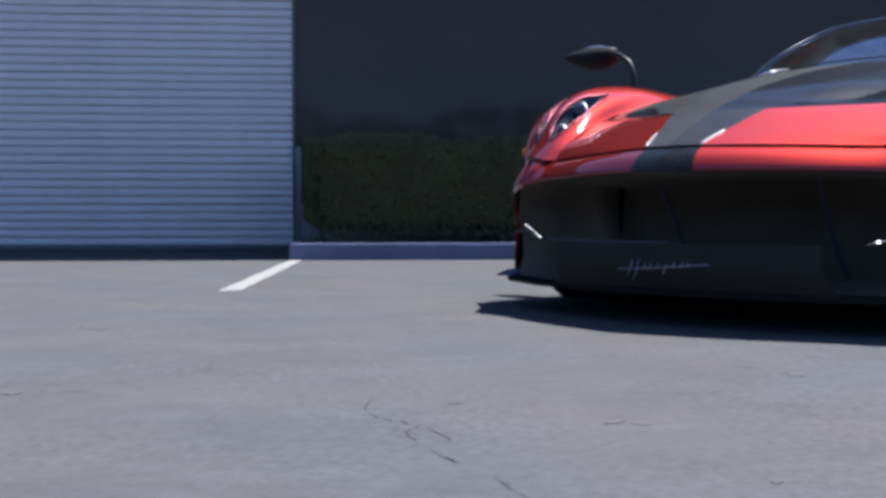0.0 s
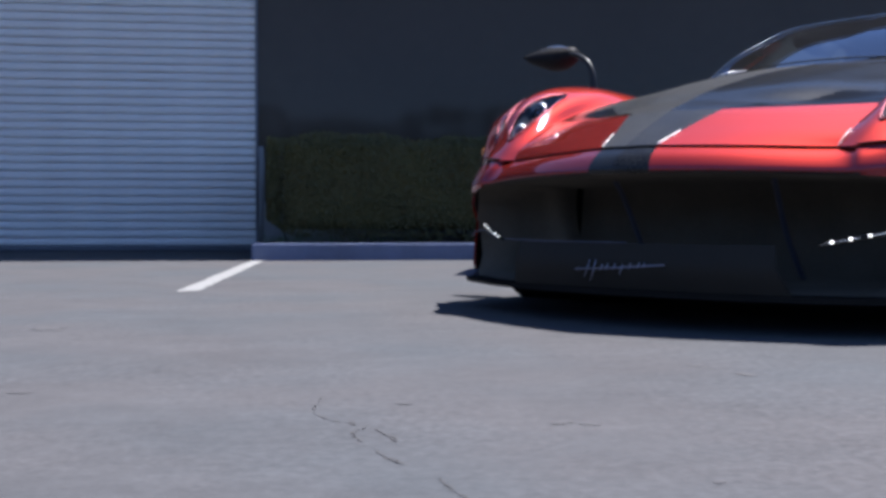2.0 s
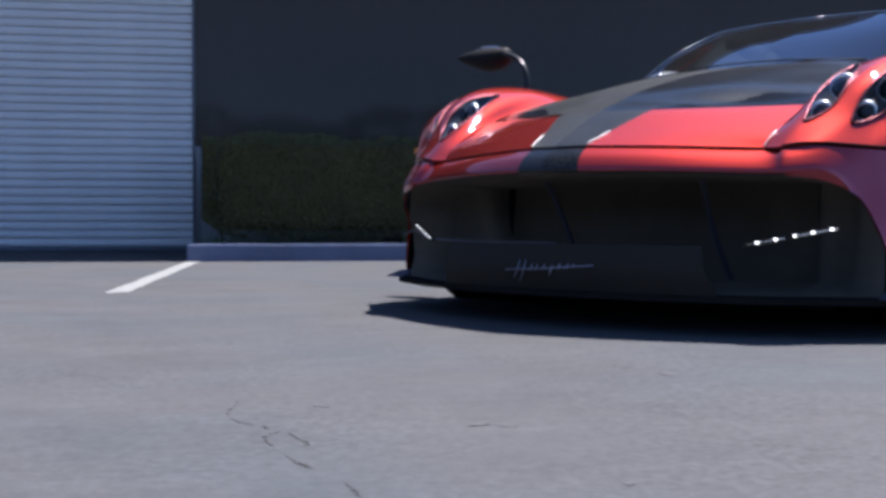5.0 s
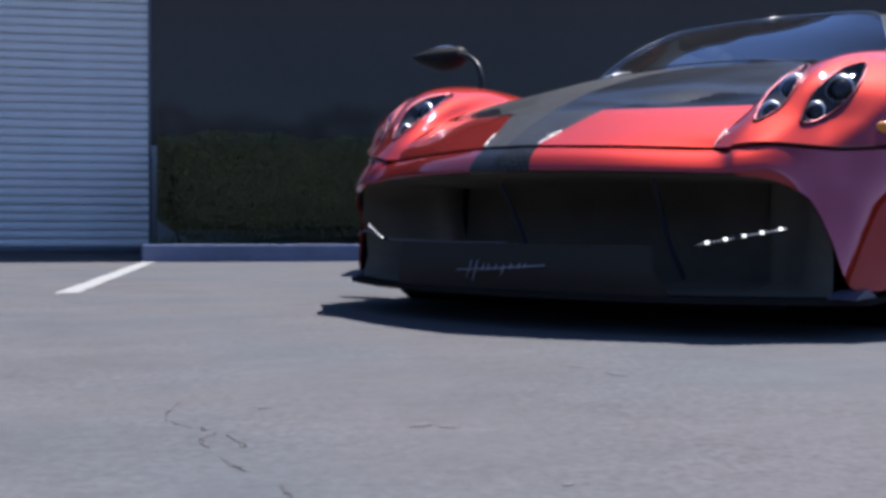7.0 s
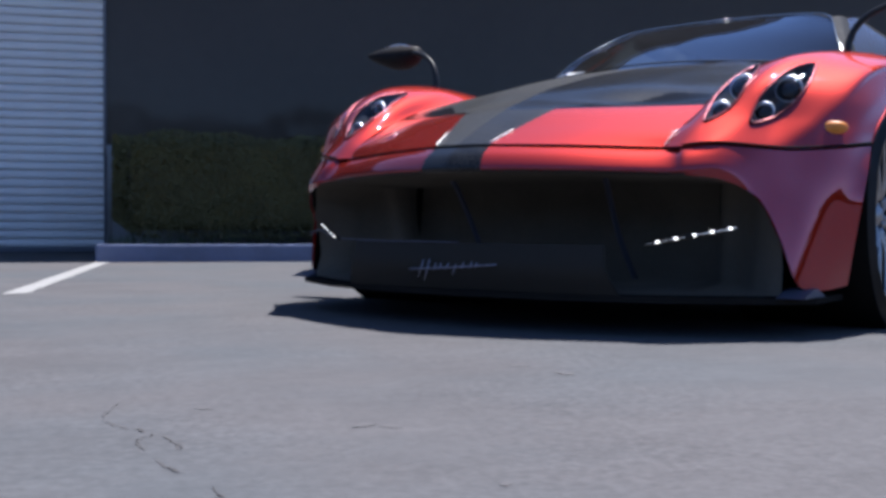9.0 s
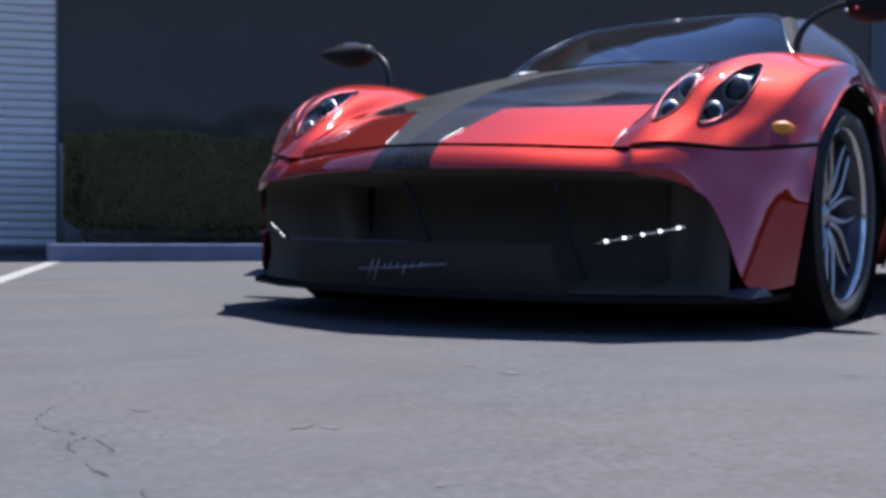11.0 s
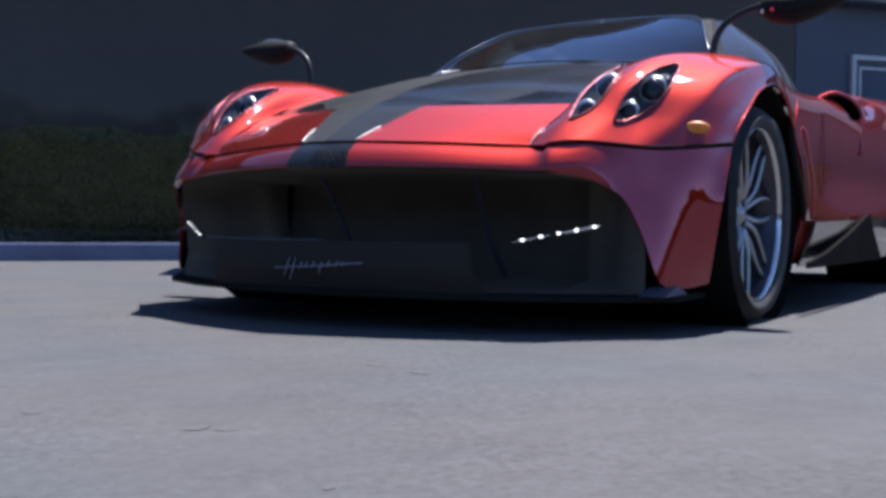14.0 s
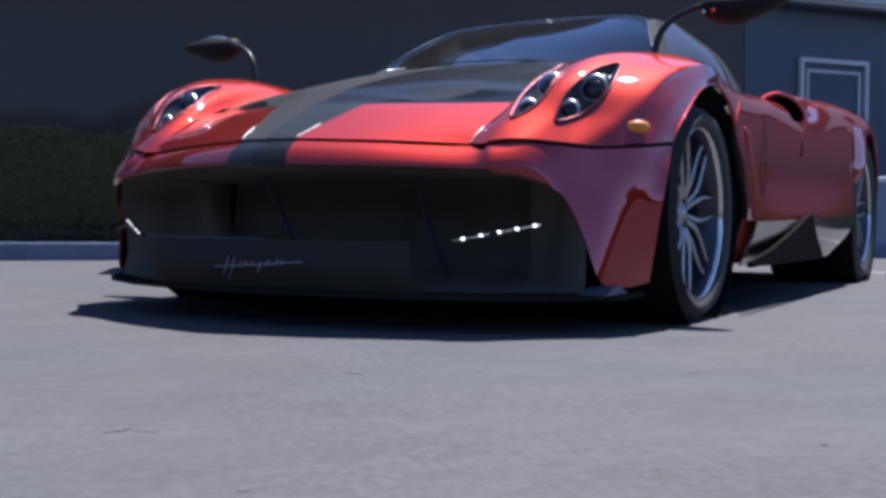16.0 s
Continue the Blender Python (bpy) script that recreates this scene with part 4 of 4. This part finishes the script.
    part("arch_flare", grid_bm([surface(flare, 5, 5)], (s < 0,), thick=.004), M["paint"], car, "flared lip ahead of the rear wheel")
    # wiper-side trim at the screen base and the pale screen edge
    part("screen_trim", tube(bmesh.new(), [(u, v * s, w) for u, v, w in crom([(.848, .640, .79), (.70, .536, .951), (.482, .440, 1.073), (.43, .35, 1.102), (.39, .2, 1.116), (.38, .0, 1.122)], 6)], .0026, 6), M["alloy"], car, "pale screen edge trim")

# wiper
wp = bmesh.new()
tube(wp, crom([(1.05, -.38, .846), (1.07, -.12, .862), (1.055, .14, .862), (1.0, .40, .848)], 5), .003, 6)
part("wiper", wp, M["gloss_black"], car, "black wiper arm")
# pale metal shapes standing in for two white glints at the screen base
part("base_glint", tube(bmesh.new(), [(1.26, -.292, .812), (1.22, -.265, .826), (1.16, -.232, .838)], [.003, .006, .002], 6), M["pale_metal"], car, "pale bead drawn for a glint at the screen base")
glint_dot = bmesh.new()
bmesh.ops.create_uvsphere(glint_dot, u_segments=10, v_segments=6, radius=.006)
bmesh.ops.translate(glint_dot, vec=(1.262, -.255, .818), verts=glint_dot.verts)
part("base_glint_dot", glint_dot, M["chrome"], car)
# seats seen through the glass
for s in (1, -1):
    part("seat", boxed(-.25, s * .30 - .18, .75, -.08, s * .30 + .18, .97, bevel=.06), M["leather"], car, "dark leather seat back")
part("dashboard", boxed(.55, -.58, .74, .95, .58, .84, bevel=.04), M["leather"], car)
part("cabin_bulkhead", boxed(-.55, -.42, .75, -.50, .42, .92, bevel=.01), M["leather"], car)

# badge: plain bars in pale metal on the lower fascia
def fascia_u(v):
    return 2.290 - .55 * max(0, abs(v) - .02) ** 2 - .02 * abs(v)


badge = part("badge", tube(bmesh.new(), [(2.287, -.165, .158), (2.290, -.02, .166), (2.288, .13, .178)], .0024, 6), M["badge"], car, "pale metal badge of plain bars")
for v, h, sl, drop in ((-.127, .050, .010, .004), (-.104, .060, .010, .010), (-.074, .020, .004, 0), (-.055, .020, .004, 0), (-.030, .017, .005, 0), (-.006, .030, .006, .010), (.022, .018, .003, 0), (.048, .017, .005, 0), (.066, .014, .003, 0)):
    uu, mid = fascia_u(v) + .002, .170 + .06 * v - drop
    part("badge_bar", tube(bmesh.new(), [(uu, v - sl, mid - h * .45), (uu, v, mid), (uu, v + sl, mid + h * .55)], [.0014, .0026, .0016], 6), M["badge"], badge)

# ---- hedge and planting ----
def hedge(name, x0, x1, y0, y1, z0, z1, count, label, seed):
    """A clipped hedge: a dark core with a skin of small leaves, rounded and open at the lower corners."""
    rnd = np.random.RandomState(seed)
    vs, fs = [], []
    for i in range(count):
        side = rnd.rand()
        x, y, z = rnd.uniform(x0, x1), rnd.uniform(y0, y1), rnd.uniform(z0, z1)
        if side < .62:
            y = y0 + abs(rnd.normal(0, .03))
        elif side < .85:
            z = z1 - abs(rnd.normal(0, .025))
        else:
            x = x0 + abs(rnd.normal(0, .04))
        z += .02 * math.sin(x * 5.1) + .012 * math.sin(x * 13)
        edge = min(1, max(0, (x - x0) / .35))
        z = max(z, z0 + .16 * (1 - edge) ** 2 + .05 * rnd.rand())
        s = rnd.uniform(.010, .020)
        a = Vector(rnd.normal(0, 1, 3)).normalized()
        b = a.orthogonal().normalized()
        c = Vector((x, y, z))
        k = len(vs)
        vs += [c - a * s, c + b * s * .5, c + a * s, c - b * s * .5]
        fs.append((k, k + 1, k + 2, k + 3))
    me = bpy.data.meshes.new(name)
    me.from_pydata([tuple(v) for v in vs], [], fs)
    me.materials.append(M["leaf"])
    ob = new(name, me)
    tagged(ob, label, "hedge", kind="stuff")
    core = boxed(x0 + .12, y0 + .05, z0 + .08, x1, y1, z1 - .05, bevel=.06)
    part("hedge_core", core, M["leaf"], ob)
    twigs = bmesh.new()
    for i in range(10):
        x = rnd.uniform(x0 + .1, x1)
        tube(twigs, [(x, (y0 + y1) / 2, .05), (x + rnd.uniform(-.1, .1), (y0 + y1) / 2 - .2, z0 + .2)], .008, 5)
    part("hedge_stems", twigs, M["twig"], ob)
    return ob


hedge("hedge", -.25, 5.6, 8.30, 9.7, .13, .905, 42000, "clipped dark green hedge in shade behind the kerb", 3)
# out of view: added for the dark band mirrored in the car's side
hedge("hedge", 10.2, 19.5, 9.1, 10.0, .07, 1.02, 9000, "unseen dark hedge added past the door for the car reflection", 8)

rnd = np.random.RandomState(11)
vs, fs = [], []
for i in range(2600):
    x, y = rnd.uniform(-.28, 5.5), rnd.uniform(8.10, 8.8)
    if x > .6 and rnd.rand() < .7:
        continue
    h, a = rnd.uniform(.03, .13), rnd.uniform(0, math.tau)
    k = len(vs)
    dx, dy = math.cos(a) * .004, math.sin(a) * .004
    vs += [(x - dx, y - dy, .068), (x + dx, y + dy, .068), (x + rnd.uniform(-.04, .04), y + rnd.uniform(-.04, .04), .068 + h)]
    fs.append((k, k + 1, k + 2))
me = bpy.data.meshes.new("grass")
me.from_pydata(vs, [], fs)
me.materials.append(M["grass"])
tagged(new("grass", me), "sparse green grass blades under the hedge", "grass", kind="stuff")

# navy wall: white framed door, pale fascia above, low blue wall with cap
DX0, DX1, DZ = 8.29, 9.22, 2.10
door = new("door_1")
door.matrix_basis = pose(0, WALL_Y, 0)
structure(door, "navy door in a wide pale frame", "door")
part("door_leaf", boxed(DX0 + .13, -.012, .01, DX1 - .13, .03, DZ - .15, bevel=.003), M["navy_wall"], door)
fr = bmesh.new()
box(fr, DX0, -.05, 0, DX0 + .05, .02, DZ)
box(fr, DX1 - .05, -.05, 0, DX1, .02, DZ)
box(fr, DX0 + .05, -.05, DZ - .05, DX1 - .05, .02, DZ)
part("door_frame", fr, M["white_trim"], door, "pale outer frame", smooth=False)
fr = bmesh.new()
box(fr, DX0 + .10, -.03, 0, DX0 + .13, .02, DZ - .15)
box(fr, DX1 - .13, -.03, 0, DX1 - .10, .02, DZ - .15)
box(fr, DX0 + .10, -.03, DZ - .15, DX1 - .10, .02, DZ - .12)
part("door_stop", fr, M["white_trim"], door, "pale inner frame", smooth=False)
part("door_handle", tube(bmesh.new(), [(DX1 - .2, -.06, 1.0), (DX1 - .32, -.06, 1.0)], .01, 8), M["chrome"], door)

canopy = new("wall_canopy")
canopy.matrix_basis = pose(0, 0, 0)
structure(canopy, "pale boxed canopy over the door", "canopy")
part("canopy_fascia", boxed(7.95, WALL_Y - .35, 2.70, 16, WALL_Y, 3.28), M["white_trim"], canopy, smooth=False)
part("canopy_moulding", boxed(7.90, WALL_Y - .38, 2.665, 16, WALL_Y - .002, 2.696, bevel=.006), M["white_trim"], canopy, smooth=False)
part("canopy_bead", boxed(7.93, WALL_Y - .33, 2.635, 16, WALL_Y - .002, 2.661, bevel=.006), M["white_trim"], canopy, smooth=False)
part("canopy_soffit", boxed(7.96, WALL_Y - .27, 2.61, 16, WALL_Y - .002, 2.631, bevel=.004), M["navy_wall"], canopy, smooth=False)

low = new("low_wall")
structure(low, "low blue-grey planter wall with a pale cap", "wall")
part("wall_body", boxed(7.0, 7.93, 0, 8.6, 8.13, .66, bevel=.008), M["blue_wall"], low, smooth=False)
part("wall_cap", boxed(6.97, 7.90, .66, 8.63, 8.16, .71, bevel=.01), M["white_trim"], low, smooth=False)

# further bay lines
for i, x in enumerate((2.42, 5.16)):
    bay_line(x, 4.72, x + .13, 7.90, .047, i + 5)

# cracks and stains in the asphalt
def strip(name, pts, width, material, label, seed, z=.0015):
    r = random.Random(seed)
    bm = bmesh.new()
    p = crom([(x, y, 0) for x, y in pts], 6)
    prev = None
    for i, c in enumerate(p):
        d = p[min(i + 1, len(p) - 1)] - p[max(i - 1, 0)]
        nrm = np.array([-d[1], d[0], 0]) / (np.linalg.norm(d) + 1e-9)
        w = width * r.choice((.2, .4, .7, 1.1, 1.7)) * (0.3 if i in (0, len(p) - 1) else 1)
        j = np.array([r.uniform(-.004, .004), r.uniform(-.008, .008), 0])
        cur = [bm.verts.new((*(c + j + nrm * w)[:2], z)), bm.verts.new((*(c + j - nrm * w)[:2], z))]
        if prev:
            bm.faces.new([prev[0], prev[1], cur[1], cur[0]])
        prev = cur
    ob = part(name, bm, material, smooth=False)
    structure(ob, label, "crack")


def scuff(pts, width, seed):
    """A faint flat stain with a lumpy outline."""
    r = random.Random(seed)
    (x0, y0), (x1, y1) = pts
    cx, cy, hx, hy = (x0 + x1) / 2, (y0 + y1) / 2, (x1 - x0) / 2, (y1 - y0) / 2
    ln = math.hypot(hx, hy)
    hx, hy = hx * .9, hy * .9
    bm = bmesh.new()
    ring = []
    for i in range(28):
        a = i * math.tau / 28
        k = r.uniform(.7, 1.1)
        p, q = math.cos(a) * k, math.sin(a) * k * width * 2.2 / ln
        ring.append(bm.verts.new((cx + hx * p - hy * q, cy + hy * p + hx * q, .0008 + .00004 * (seed % 11))))
    face = bm.faces.new(ring)
    face.normal_update()
    if face.normal.z < 0:
        face.normal_flip()
    structure(part("asphalt_stain", bm, M["stain"], smooth=False), "faint grey scuff on the asphalt", "stain")


CRACKS = (
    [(0.062, 1.944), (0.05, 1.87), (0.043, 1.799), (0.054, 1.745), (0.069, 1.714), (0.096, 1.689), (0.099, 1.668)],
    [(0.122, 1.661), (0.108, 1.631), (0.097, 1.601), (0.1, 1.566), (0.107, 1.543)],
    [(0.132, 1.639), (0.14, 1.598), (0.146, 1.568), (0.149, 1.539), (0.157, 1.576)],
    [(0.125, 1.483), (0.13, 1.446), (0.144, 1.416), (0.158, 1.392)],
    [(0.188, 1.317), (0.186, 1.295), (0.191, 1.275), (0.198, 1.243), (0.208, 1.221)])
for i, pts in enumerate(CRACKS):
    strip("asphalt_crack", pts, 0.0011, M["crack"], "thin broken dark crack in the asphalt", i + 1)
scuff([(0.403, 1.669), (0.422, 1.648)], .012, 21)
scuff([(0.432, 1.647), (0.468, 1.634)], .007, 22)
scuff([(-0.712, 3.23), (-0.628, 3.19)], 0.012, 30)
scuff([(0.872, 2.15), (0.887, 2.116)], 0.006, 31)
scuff([(0.872, 2.122), (0.905, 2.104)], 0.008, 32)
scuff([(0.815, 2.27), (0.851, 2.232)], 0.006, 33)
scuff([(1.521, 1.969), (1.519, 1.927)], 0.009, 34)
scuff([(0.501, 1.27), (0.514, 1.26)], 0.006, 35)
scuff([(-0.485, 2.036), (-0.439, 2.052)], 0.006, 36)
scuff([(-0.708, 3.168), (-0.614, 3.191)], 0.02, 38)
scuff([(0.175, 1.861), (0.208, 1.842)], 0.005, 39)
scuff([(-0.599, 2.066), (-0.552, 1.998)], 0.01, 40)
tar = bmesh.new()
bmesh.ops.create_circle(tar, cap_ends=True, segments=12, radius=.005)
bmesh.ops.translate(tar, vec=(1.27, 1.263, .0012), verts=tar.verts)
structure(part("tar_spot", tar, M["rubber"], smooth=False), "small dark tar spot on the asphalt", "stain")

# tree belt round the far side of the car park
rnd = np.random.RandomState(5)
vs, fs = [], []
for i in range(12000):
    th = rnd.uniform(math.radians(150), math.radians(395))
    rad = 46 + rnd.normal(0, 1.0)
    top = 6.3 - 3.9 * min(1, max(0, (th - math.radians(281)) / .45)) + .35 * math.sin(th * 9) + .35 * math.sin(th * 23 + 1) + .3 * math.sin(th * 61)
    z = top * (1 - rnd.rand() ** 1.6 * .98)
    c = Vector((rad * math.cos(th), rad * math.sin(th), z))
    a = Vector(rnd.normal(0, 1, 3)).normalized()
    b = a.orthogonal().normalized()
    s = rnd.uniform(.2, .45)
    k = len(vs)
    vs += [tuple(c - a * s), tuple(c + b * s * .7), tuple(c + a * s), tuple(c - b * s * .7)]
    fs.append((k, k + 1, k + 2, k + 3))
for i in range(245):
    t0, t1 = math.radians(150 + i), math.radians(151 + i)
    tree_wall = 5.2 - 3.6 * min(1, max(0, (t0 - math.radians(281)) / .45))
    k = len(vs)
    vs += [(47 * math.cos(t0), 47 * math.sin(t0), 0), (47 * math.cos(t1), 47 * math.sin(t1), 0), (47 * math.cos(t1), 47 * math.sin(t1), tree_wall), (47 * math.cos(t0), 47 * math.sin(t0), tree_wall)]
    fs.append((k, k + 1, k + 2, k + 3))
me = bpy.data.meshes.new("tree_belt")
me.from_pydata(vs, [], fs)
me.materials.append(M["tree"])
tagged(new("tree_belt", me), "far belt of dark green trees round the car park", "trees", kind="stuff")
